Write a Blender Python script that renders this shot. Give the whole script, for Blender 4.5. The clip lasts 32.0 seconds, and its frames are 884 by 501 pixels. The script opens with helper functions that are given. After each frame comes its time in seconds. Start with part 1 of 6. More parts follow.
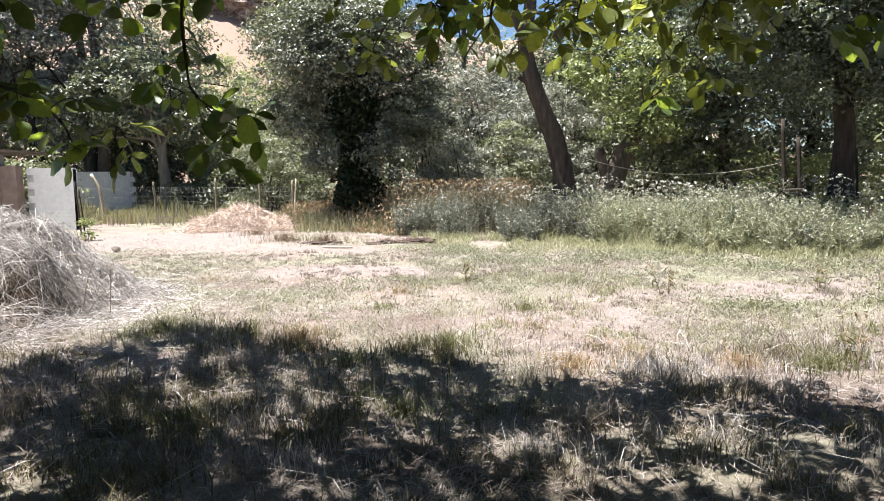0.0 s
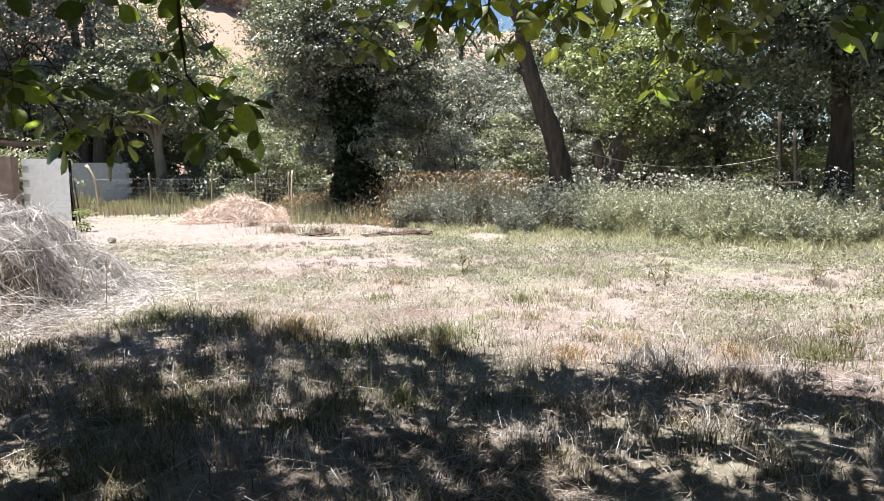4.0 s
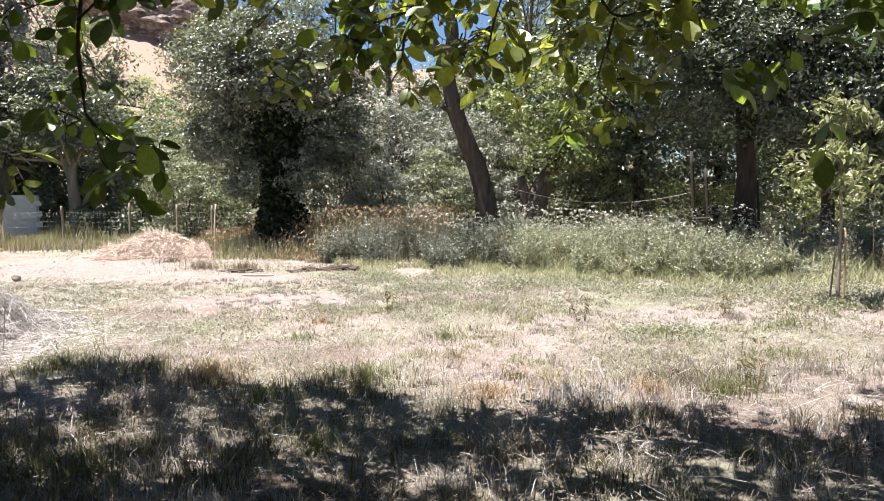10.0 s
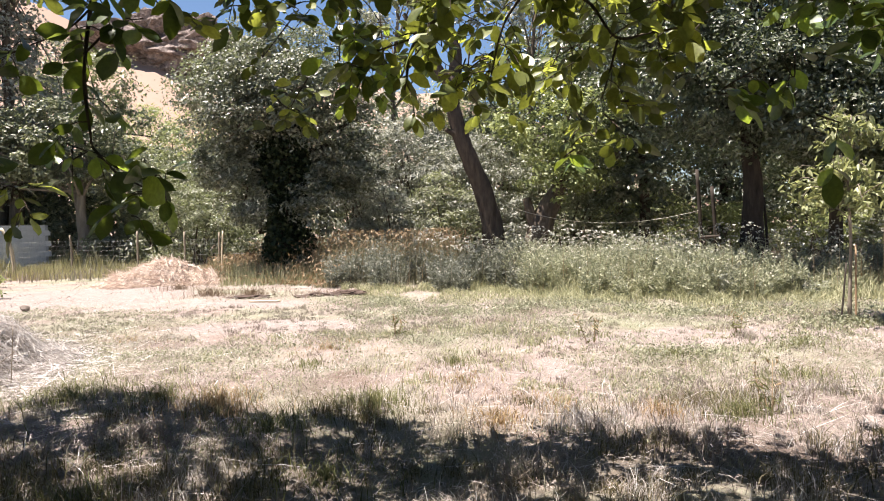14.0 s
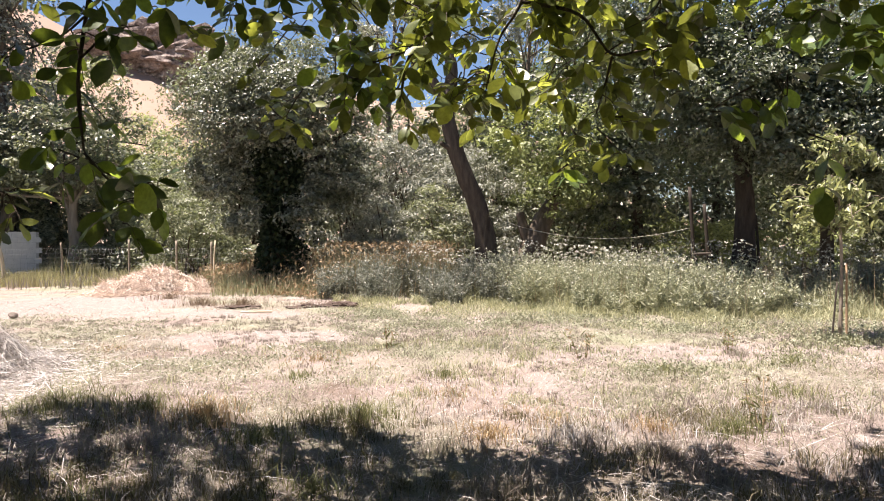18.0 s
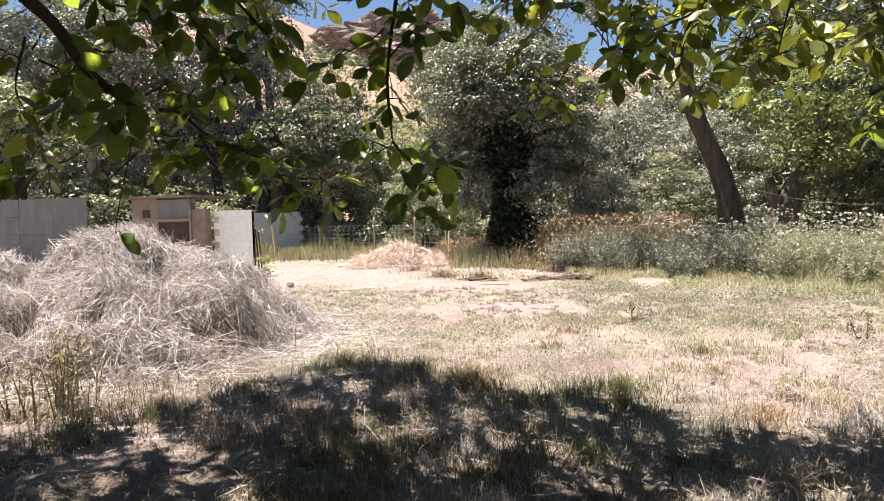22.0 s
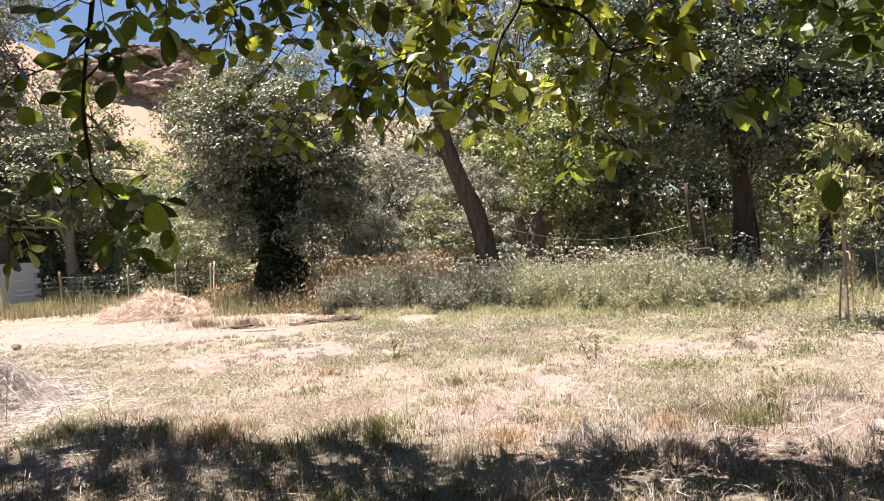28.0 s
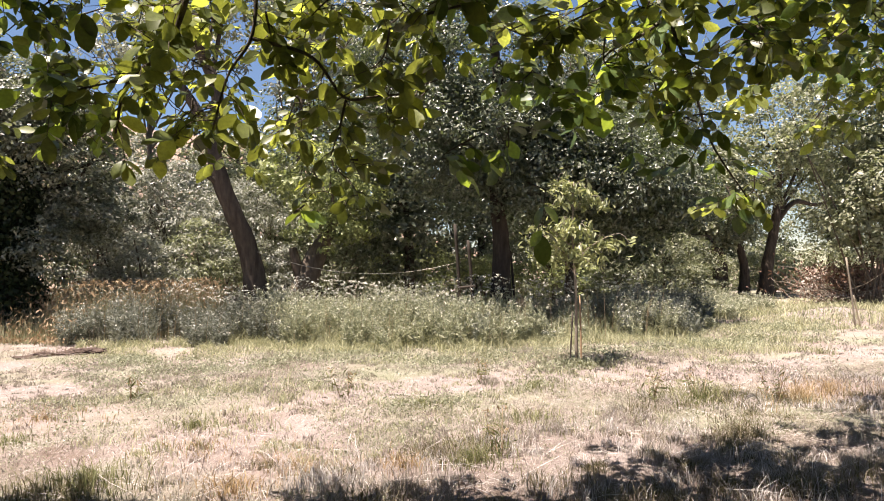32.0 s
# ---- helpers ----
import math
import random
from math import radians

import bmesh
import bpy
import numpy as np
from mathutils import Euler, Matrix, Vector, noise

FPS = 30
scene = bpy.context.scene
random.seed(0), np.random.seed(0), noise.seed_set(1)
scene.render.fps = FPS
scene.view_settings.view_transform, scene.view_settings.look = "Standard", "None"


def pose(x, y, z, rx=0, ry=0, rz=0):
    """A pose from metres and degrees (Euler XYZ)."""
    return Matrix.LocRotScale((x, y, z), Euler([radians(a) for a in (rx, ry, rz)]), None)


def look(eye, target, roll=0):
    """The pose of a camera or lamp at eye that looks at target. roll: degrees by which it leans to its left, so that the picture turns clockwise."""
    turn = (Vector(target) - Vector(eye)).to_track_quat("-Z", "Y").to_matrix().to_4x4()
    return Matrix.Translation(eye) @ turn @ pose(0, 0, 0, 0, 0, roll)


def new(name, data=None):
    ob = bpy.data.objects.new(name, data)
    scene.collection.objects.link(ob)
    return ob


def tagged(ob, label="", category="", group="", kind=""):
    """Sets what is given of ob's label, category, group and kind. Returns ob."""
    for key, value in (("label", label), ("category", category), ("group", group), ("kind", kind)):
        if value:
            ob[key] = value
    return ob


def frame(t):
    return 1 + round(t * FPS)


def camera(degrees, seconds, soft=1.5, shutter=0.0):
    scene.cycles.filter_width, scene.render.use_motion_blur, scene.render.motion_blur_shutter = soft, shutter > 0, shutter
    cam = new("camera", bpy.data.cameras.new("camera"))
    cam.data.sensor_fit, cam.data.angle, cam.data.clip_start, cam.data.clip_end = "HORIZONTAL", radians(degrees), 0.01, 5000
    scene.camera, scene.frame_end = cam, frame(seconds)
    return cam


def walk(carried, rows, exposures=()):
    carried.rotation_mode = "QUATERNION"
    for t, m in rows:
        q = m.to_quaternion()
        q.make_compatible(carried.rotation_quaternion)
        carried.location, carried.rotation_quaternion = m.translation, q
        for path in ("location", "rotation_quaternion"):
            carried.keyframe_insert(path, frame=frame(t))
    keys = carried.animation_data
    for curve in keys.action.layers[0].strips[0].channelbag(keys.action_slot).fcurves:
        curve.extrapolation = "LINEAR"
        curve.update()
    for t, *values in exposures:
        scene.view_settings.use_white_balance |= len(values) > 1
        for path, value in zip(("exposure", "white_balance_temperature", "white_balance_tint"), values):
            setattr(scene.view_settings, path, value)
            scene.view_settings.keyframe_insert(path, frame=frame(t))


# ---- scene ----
cam = camera(66.5, 32.0, 1.0)
PATH = [
    (0, (0.062, -0.058, 1.406), (0.05, 1.931, 1.198), -0.6),
    (0.5, (0.066, -0.062, 1.406), (0.049, 1.927, 1.197), -0.7),
    (1, (0.063, -0.058, 1.399), (0.045, 1.931, 1.191), -0.5),
    (1.5, (0.054, -0.065, 1.402), (0.034, 1.924, 1.195), -0.4),
    (2, (0.055, -0.063, 1.398), (0.033, 1.926, 1.193), -0.3),
    (2.5, (0.057, -0.064, 1.402), (0.037, 1.925, 1.199), -0.3),
    (3, (0.053, -0.064, 1.402), (0.032, 1.926, 1.196), -0.3),
    (3.5, (0.057, -0.063, 1.395), (0.05, 1.924, 1.168), -0.5),
    (5.5, (0.054, -0.048, 1.387), (0.059, 1.939, 1.155), -0.3),
    (6, (0.065, -0.042, 1.386), (0.078, 1.944, 1.151), -0.6),
    (6.5, (0.06, -0.035, 1.386), (0.079, 1.95, 1.145), -0.7),
    (7, (0.059, -0.039, 1.386), (0.074, 1.948, 1.158), -0.6),
    (7.5, (0.054, -0.04, 1.385), (0.066, 1.948, 1.161), -0.3),
    (8, (0.068, -0.038, 1.39), (0.084, 1.951, 1.184), -0.1),
    (8.5, (0.099, -0.046, 1.416), (0.174, 1.945, 1.247), 0.1),
    (9, (0.153, -0.023, 1.428), (0.333, 1.964, 1.296), -0.0),
    (9.5, (0.15, -0.026, 1.443), (0.343, 1.961, 1.317), -0.1),
    (10, (0.142, -0.045, 1.441), (0.346, 1.94, 1.307), -0.2),
    (10.5, (0.139, -0.025, 1.436), (0.327, 1.961, 1.293), -0.1),
    (11, (0.125, -0.023, 1.435), (0.298, 1.964, 1.294), 0.1),
    (11.5, (0.126, -0.031, 1.439), (0.295, 1.958, 1.305), -0.0),
    (12, (0.129, -0.032, 1.431), (0.281, 1.958, 1.305), -0.1),
    (12.5, (0.129, -0.033, 1.444), (0.279, 1.958, 1.324), -0.0),
    (13, (0.133, -0.051, 1.46), (0.257, 1.945, 1.414), -0.8),
    (13.5, (0.138, -0.035, 1.466), (0.29, 1.959, 1.417), -1.1),
    (14, (0.144, -0.022, 1.457), (0.329, 1.968, 1.389), -1.2),
    (14.5, (0.135, -0.022, 1.458), (0.321, 1.968, 1.39), -1.2),
    (15, (0.141, -0.022, 1.459), (0.328, 1.968, 1.395), -0.9),
    (15.5, (0.148, -0.019, 1.465), (0.334, 1.972, 1.424), -0.8),
    (17.5, (0.152, -0.003, 1.451), (0.361, 1.986, 1.426), -0.3),
    (18, (0.147, -0.013, 1.452), (0.353, 1.976, 1.423), -0.3),
    (18.5, (0.135, -0.029, 1.457), (0.337, 1.96, 1.425), -0.5),
    (19, (0.147, -0.023, 1.453), (0.357, 1.966, 1.417), -0.7),
    (19.5, (0.149, -0.02, 1.455), (0.354, 1.969, 1.406), -0.9),
    (20, (0.149, -0.006, 1.46), (0.333, 1.985, 1.406), -0.9),
    (20.5, (0.081, -0.043, 1.453), (0.112, 1.956, 1.392), 0.2),
    (21, (0.057, -0.048, 1.45), (0.052, 1.951, 1.38), 0.4),
    (21.2, (0.011, -0.085, 1.433), (-0.074, 1.912, 1.37), -0.0),
    (21.5, (-0.048, -0.121, 1.453), (-0.31, 1.86, 1.374), 0.2),
    (22, (-0.163, -0.124, 1.467), (-0.599, 1.826, 1.368), -1.6),
    (22.5, (-0.202, -0.096, 1.485), (-0.558, 1.87, 1.587), -1.0),
    (23, (-0.172, -0.114, 1.492), (-0.465, 1.862, 1.604), -3.1),
    (23.5, (-0.129, -0.086, 1.48), (-0.341, 1.902, 1.504), -4.7),
    (23.9, (-0.112, -0.115, 1.477), (-0.188, 1.884, 1.471), -4.7),
    (24, (-0.078, -0.055, 1.474), (-0.146, 1.944, 1.474), -5.3),
    (24.5, (-0.043, -0.045, 1.47), (-0.04, 1.955, 1.475), -5.0),
    (25, (-0.011, -0.024, 1.468), (0.047, 1.975, 1.488), -5.0),
    (25.5, (0.015, -0.01, 1.455), (0.149, 1.985, 1.447), -4.5),
    (27.5, (0.065, 0.014, 1.437), (0.276, 2.003, 1.445), -3.4),
    (28, (0.071, 0.012, 1.43), (0.286, 2.0, 1.43), -3.3),
    (28.5, (0.088, 0.005, 1.437), (0.348, 1.988, 1.441), -3.5),
    (29, (0.096, 0.012, 1.432), (0.346, 1.996, 1.441), -3.4),
    (29.5, (0.114, 0.015, 1.452), (0.381, 1.997, 1.47), -3.3),
    (30, (0.134, 0.019, 1.45), (0.45, 1.993, 1.454), -2.9),
    (30.5, (0.199, 0.009, 1.458), (0.656, 1.956, 1.475), -3.0),
    (31, (0.296, 0.011, 1.485), (0.905, 1.915, 1.545), -2.9),
    (31.5, (0.369, -0.002, 1.491), (1.102, 1.857, 1.557), -2.4),
    (32, (0.406, -0.016, 1.495), (1.229, 1.806, 1.56), -0.9),
]
walk(cam, [(t, look(eye, target, roll)) for t, eye, target, roll in PATH],
     [(0, 1.60, 6300, 12), (9, 1.60, 6300, 12), (11, 1.61, 6500, 14), (15, 1.62, 6780, 17), (20, 1.62, 6950, 19), (22, 1.60, 6900, 17), (24, 1.62, 6850, 16), (28, 1.62, 7150, 20), (32, 1.60, 7050, 19)])

# ---- light ----
SUN_EL, SUN_AZ = radians(73), radians(97)      # the sun stands high on the left
SUN = Vector((-math.sin(SUN_AZ) * math.cos(SUN_EL), math.cos(SUN_AZ) * math.cos(SUN_EL), math.sin(SUN_EL)))
world = bpy.data.worlds.new("sky")
scene.world = world
world.use_nodes = True
wn = world.node_tree
sky = wn.nodes.new("ShaderNodeTexSky")
sky.sky_type, sky.sun_disc = "NISHITA", False
sky.sun_elevation, sky.sun_rotation = SUN_EL, -SUN_AZ
sky.altitude, sky.air_density, sky.dust_density, sky.ozone_density = 800, 1.0, 0.15, 1.2
bg = wn.nodes["Background"]
bg.inputs["Strength"].default_value = 0.05
deep = wn.nodes.new("ShaderNodeHueSaturation")
deep.inputs["Saturation"].default_value = 1.1
wn.links.new(sky.outputs[0], deep.inputs["Color"])
wn.links.new(deep.outputs[0], bg.inputs["Color"])
lamp = bpy.data.lights.new("sun", "SUN")
lamp.energy, lamp.angle, lamp.color = 5.0, radians(0.5), (1.0, 0.96, 0.90)
sun = new("sun", lamp)
sun.matrix_world = look(SUN * 60, (0, 0, 0))

# ---- material helpers ----


class Mat:
    """A node material with short ways to add nodes."""

    def __init__(self, name):
        self.m = bpy.data.materials.new(name)
        self.m.use_nodes = True
        self.t = self.m.node_tree
        self.p = self.t.nodes["Principled BSDF"]
        self.out = self.t.nodes["Material Output"]

    def node(self, kind, **sets):
        n = self.t.nodes.new(kind)
        for k, v in sets.items():
            n.inputs[k.replace("_", " ")].default_value = v
        return n

    def link(self, a, b):
        self.t.links.new(a, b)

    def place(self):
        return self.node("ShaderNodeNewGeometry").outputs["Position"]

    def noise(self, scale, detail=4.0, vec=None, rough=0.55, stretch=None):
        n = self.node("ShaderNodeTexNoise", Scale=scale, Detail=detail, Roughness=rough)
        v = vec or self.place()
        if stretch:
            mp = self.node("ShaderNodeMapping")
            mp.inputs["Scale"].default_value = stretch
            self.link(v, mp.inputs["Vector"])
            v = mp.outputs[0]
        self.link(v, n.inputs["Vector"])
        return n.outputs["Fac"]

    def ramp(self, fac, *stops):
        r = self.node("ShaderNodeValToRGB")
        e = r.color_ramp.elements
        while len(e) < len(stops):
            e.new(0.5)
        for el, (pos, col) in zip(e, stops):
            el.position, el.color = pos, (*col, 1) if len(col) == 3 else col
        self.link(fac, r.inputs["Fac"])
        return r.outputs["Color"]

    def mix(self, fac, a, b, how="MIX"):
        n = self.t.nodes.new("ShaderNodeMix")
        n.data_type, n.blend_type = "RGBA", how
        for slot, v in ((0, fac), (6, a), (7, b)):
            if isinstance(v, (int, float)):
                n.inputs[slot].default_value = v
            elif isinstance(v, tuple):
                n.inputs[slot].default_value = (*v, 1)
            else:
                self.link(v, n.inputs[slot])
        return n.outputs[2]

    def maths(self, op, a, b=0.0):
        n = self.t.nodes.new("ShaderNodeMath")
        n.operation = op
        for i, v in enumerate((a, b)):
            if isinstance(v, (int, float)):
                n.inputs[i].default_value = v
            else:
                self.link(v, n.inputs[i])
        return n.outputs[0]

    def chance(self):
        """A random number for each piece, whether it is an object or an island of a mesh."""
        s = self.maths("ADD", self.node("ShaderNodeObjectInfo").outputs["Random"],
                       self.node("ShaderNodeNewGeometry").outputs["Random Per Island"])
        return self.maths("FRACT", s)

    def bump(self, height, strength=0.4, distance=0.02):
        b = self.node("ShaderNodeBump", Strength=strength, Distance=distance)
        self.link(height, b.inputs["Height"])
        self.link(b.outputs[0], self.p.inputs["Normal"])

    def finish(self, col, rough=0.7, spec=0.3):
        self.link(col, self.p.inputs["Base Color"])
        self.p.inputs["Roughness"].default_value = rough
        self.p.inputs["Specular IOR Level"].default_value = spec
        return self.m

    def leafy(self, col, glow, share=0.4, rough=0.45, spec=0.4):
        """A thin leaf: light also comes through it."""
        self.finish(col, rough, spec)
        tr = self.node("ShaderNodeBsdfTranslucent")
        self.link(glow, tr.inputs["Color"])
        mx = self.node("ShaderNodeMixShader", Fac=share)
        self.link(self.p.outputs[0], mx.inputs[1])
        self.link(tr.outputs[0], mx.inputs[2])
        self.link(mx.outputs[0], self.out.inputs["Surface"])
        return self.m


def leaf_material(name, dark, mid, light, glowing, share=0.4, rough=0.45, spec=0.45, patch=0.7):
    m = Mat(name)
    col = m.ramp(m.chance(), (0.0, dark), (0.55, mid), (1.0, light))
    col = m.mix(m.maths("MULTIPLY", m.noise(patch, 3), 0.35), col, mid)
    vein = m.ramp(m.noise(60, 2), (0.35, (0.82, 0.82, 0.82)), (0.7, (1.1, 1.1, 1.1)))
    col = m.mix(1.0, col, vein, "MULTIPLY")
    glow = m.mix(1.0, m.ramp(m.chance(), (0.0, tuple(c * 0.35 for c in glowing)), (0.55, tuple(c * 0.6 for c in glowing)), (1.0, glowing)), vein, "MULTIPLY")
    return m.leafy(col, glow, share, rough, spec)


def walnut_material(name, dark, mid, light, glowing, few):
    """Broad leaves, most of them dull; sun shining through some is put into their colour."""
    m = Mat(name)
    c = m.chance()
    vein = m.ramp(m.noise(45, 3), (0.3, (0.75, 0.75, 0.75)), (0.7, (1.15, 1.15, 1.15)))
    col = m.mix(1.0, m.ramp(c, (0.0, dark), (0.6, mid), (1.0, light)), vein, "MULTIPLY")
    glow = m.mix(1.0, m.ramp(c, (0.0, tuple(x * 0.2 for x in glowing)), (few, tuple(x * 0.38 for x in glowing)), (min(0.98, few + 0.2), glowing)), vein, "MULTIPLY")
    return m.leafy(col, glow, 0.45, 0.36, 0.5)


def bark_material(name, dark, light, scale=9.0):
    m = Mat(name)
    grain = m.noise(scale, 8, stretch=(1, 1, 0.22), rough=0.65)
    patch = m.noise(1.7, 4)
    col = m.ramp(grain, (0.32, dark), (0.68, light))
    col = m.mix(m.maths("MULTIPLY", patch, 0.6), col, tuple((a + b) * 0.4 for a, b in zip(dark, light)))
    m.bump(grain, 0.9, 0.05)
    return m.finish(col, 0.9, 0.15)


def plain(name, col, rough=0.7, var=0.25, scale=12, stretch=None, spec=0.25, relief=0.35):
    m = Mat(name)
    n1 = m.noise(scale, 6, stretch=stretch)
    n2 = m.noise(scale * 0.13, 3)
    c = m.ramp(n1, (0.25, tuple(x * (1 - var) for x in col)), (0.75, tuple(min(1, x * (1 + var)) for x in col)))
    c = m.mix(m.maths("MULTIPLY", n2, 0.5), c, tuple(x * 0.75 for x in col))
    m.bump(n1, relief, 0.01)
    return m.finish(c, rough, spec)


def field_colour(m, pos, chance=None):
    """Dry field: straw, bare dust, orange stubble and green patches that lie in the same places on ground and blades."""
    big = m.noise(0.33, 5, pos, 0.6)
    mid = m.noise(1.3, 5, pos, 0.65)
    straw = m.ramp(mid, (0.28, (0.20, 0.15, 0.122)), (0.5, (0.32, 0.265, 0.238)), (0.78, (0.43, 0.38, 0.355)))
    green = m.ramp(m.noise(2.1, 3, pos), (0.3, (0.16, 0.18, 0.10)), (0.8, (0.34, 0.355, 0.24)))
    where = m.ramp(big, (0.44, (0, 0, 0)), (0.60, (1, 1, 1)))
    if chance is not None:
        where = m.mix(0.6, where, m.ramp(chance, (0.45, (0, 0, 0)), (0.95, (1, 1, 1))))
    return m.mix(m.maths("MULTIPLY", where, 0.75), straw, green)


# ---- materials ----
BARE = [(-7.8, 16.6, 5.0, 4.2), (4.4, 8.3, 4.4, 1.1), (-1.2, 10.6, 2.8, 1.0), (1.6, 6.6, 1.6, 0.8), (8.6, 7.4, 2.5, 1.0), (18.6, 12.6, 2.6, 1.6), (-2.6, 13.6, 2.0, 0.8)]
gm = Mat("dry field soil")
pos = gm.place()
soil = field_colour(gm, pos)
dust = gm.ramp(gm.noise(6, 8, pos, 0.7), (0.3, (0.24, 0.195, 0.175)), (0.7, (0.37, 0.32, 0.295)))
bare = gm.ramp(gm.noise(0.21, 4, pos), (0.52, (0, 0, 0)), (0.72, (0.5, 0.5, 0.5)))
for bx, by, rx, ry in BARE:
    mp = gm.node("ShaderNodeMapping")
    mp.vector_type = "TEXTURE"
    mp.inputs["Location"].default_value, mp.inputs["Scale"].default_value = (bx, by, 0), (rx, ry, 50)
    gm.link(pos, mp.inputs["Vector"])
    gr = gm.node("ShaderNodeTexGradient")
    gr.gradient_type = "SPHERICAL"
    gm.link(mp.outputs[0], gr.inputs["Vector"])
    spot = gm.maths("MULTIPLY", gr.outputs["Fac"], gm.maths("ADD", gm.noise(1.6, 6, pos, 0.7), 0.35))
    bare = gm.mix(1.0, bare, gm.ramp(spot, (0.12, (0, 0, 0)), (0.4, (1, 1, 1))), "LIGHTEN")
soil = gm.mix(bare, soil, dust)
# dark patches under the walnut: brown earth, and shade put into the colour
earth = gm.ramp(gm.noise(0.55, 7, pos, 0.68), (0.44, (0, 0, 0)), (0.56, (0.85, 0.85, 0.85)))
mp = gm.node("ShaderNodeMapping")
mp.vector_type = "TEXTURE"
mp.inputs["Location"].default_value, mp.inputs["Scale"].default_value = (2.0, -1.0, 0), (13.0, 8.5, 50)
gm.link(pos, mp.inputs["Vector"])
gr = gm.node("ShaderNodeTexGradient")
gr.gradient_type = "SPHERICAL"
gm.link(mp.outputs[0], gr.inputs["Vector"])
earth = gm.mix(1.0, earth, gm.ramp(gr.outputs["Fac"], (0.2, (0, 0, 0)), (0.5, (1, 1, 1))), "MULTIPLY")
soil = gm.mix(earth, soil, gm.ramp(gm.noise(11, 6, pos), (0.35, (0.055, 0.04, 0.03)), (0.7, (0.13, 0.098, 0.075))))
litter = gm.noise(38, 6, pos, 0.75)
soil = gm.mix(gm.ramp(litter, (0.36, (0.55, 0.55, 0.55)), (0.54, (0, 0, 0))), soil, (0.11, 0.075, 0.05))
gm.bump(gm.mix(0.5, litter, gm.noise(9, 6, pos)), 0.8, 0.06)
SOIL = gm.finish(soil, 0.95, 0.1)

bm_ = Mat("grass blades")
ch = bm_.chance()
gcol = field_colour(bm_, bm_.place(), ch)
gcol = bm_.mix(1.0, gcol, bm_.ramp(ch, (0.0, (0.76, 0.74, 0.70)), (0.45, (0.97, 0.97, 0.97)), (1.0, (1.13, 1.13, 1.11))), "MULTIPLY")
GRASS = bm_.leafy(gcol, gcol, 0.35, 0.6, 0.3)

hm = Mat("cut hay")
ch = hm.chance()
hcol = hm.ramp(ch, (0.0, (0.10, 0.08, 0.065)), (0.28, (0.34, 0.30, 0.27)), (0.6, (0.54, 0.50, 0.465)), (1.0, (0.74, 0.71, 0.69)))
HAY = hm.leafy(hcol, hcol, 0.25, 0.5, 0.4)
sm = Mat("field straw")
ch = sm.chance()
scol = sm.ramp(ch, (0.0, (0.24, 0.19, 0.15)), (0.3, (0.33, 0.27, 0.23)), (0.75, (0.46, 0.40, 0.365)), (1.0, (0.57, 0.52, 0.485)))
STRAW = sm.leafy(scol, scol, 0.2, 0.55, 0.35)
# darker than the hay: the shade of its hollows is put into this colour
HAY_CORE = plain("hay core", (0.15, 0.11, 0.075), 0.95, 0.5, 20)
HAY_RED = leaf_material("reddish hay", (0.34, 0.23, 0.17), (0.74, 0.60, 0.50), (0.93, 0.85, 0.76), (0.75, 0.6, 0.48), 0.2, 0.6, 0.3)

DEAD_LEAF = leaf_material("dead reddish leaves", (0.10, 0.055, 0.04), (0.19, 0.11, 0.075), (0.32, 0.21, 0.15), (0.24, 0.12, 0.07), 0.25, 0.6, 0.3, 1.0)
WEED = leaf_material("grey-green weeds", (0.20, 0.22, 0.13), (0.40, 0.41, 0.28), (0.64, 0.63, 0.50), (0.54, 0.56, 0.33), 0.38, 0.5, 0.35, 1.1)
WEED_GREY = leaf_material("dull grey-green weeds", (0.10, 0.11, 0.085), (0.22, 0.23, 0.185), (0.42, 0.43, 0.37), (0.32, 0.34, 0.22), 0.3, 0.5, 0.35, 1.1)
TUFT_PALE = leaf_material("pale green grass", (0.22, 0.24, 0.12), (0.42, 0.42, 0.25), (0.66, 0.62, 0.44), (0.5, 0.5, 0.26), 0.35, 0.6, 0.3, 1.5)
WEED_DRY = leaf_material("dry seed heads", (0.22, 0.14, 0.08), (0.38, 0.27, 0.16), (0.55, 0.44, 0.30), (0.45, 0.32, 0.18), 0.35, 0.6, 0.2, 1.0)
# brighter than the other pale grass: sunlight is put into its colour
FENCE_GRASS = leaf_material("sunlit grass by the fence", (0.30, 0.30, 0.15), (0.50, 0.46, 0.27), (0.70, 0.64, 0.42), (0.55, 0.52, 0.26), 0.4, 0.6, 0.3, 1.5)
UMBEL = leaf_material("pale flower heads", (0.55, 0.52, 0.42), (0.68, 0.66, 0.56), (0.8, 0.78, 0.7), (0.6, 0.6, 0.5), 0.3, 0.7, 0.2)
# shaded and sunlit copies: the light on the leaves is put into the colours
WALNUT_SHADE = walnut_material("walnut leaves", (0.055, 0.095, 0.03), (0.10, 0.155, 0.05), (0.16, 0.23, 0.085), (0.42, 0.55, 0.06), 0.6)
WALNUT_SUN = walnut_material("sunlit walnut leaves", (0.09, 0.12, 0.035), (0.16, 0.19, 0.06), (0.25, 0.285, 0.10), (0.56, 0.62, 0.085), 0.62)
# darker and less translucent than the seen leaves, to deepen the shade below
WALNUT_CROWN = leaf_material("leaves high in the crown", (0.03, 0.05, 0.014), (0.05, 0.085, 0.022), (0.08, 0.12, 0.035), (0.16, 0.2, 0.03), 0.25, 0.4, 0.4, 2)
DARK_LEAF = leaf_material("dark tree leaves", (0.05, 0.063, 0.038), (0.125, 0.143, 0.09), (0.285, 0.295, 0.225), (0.21, 0.28, 0.085), 0.3, 0.34, 0.6, 0.5)
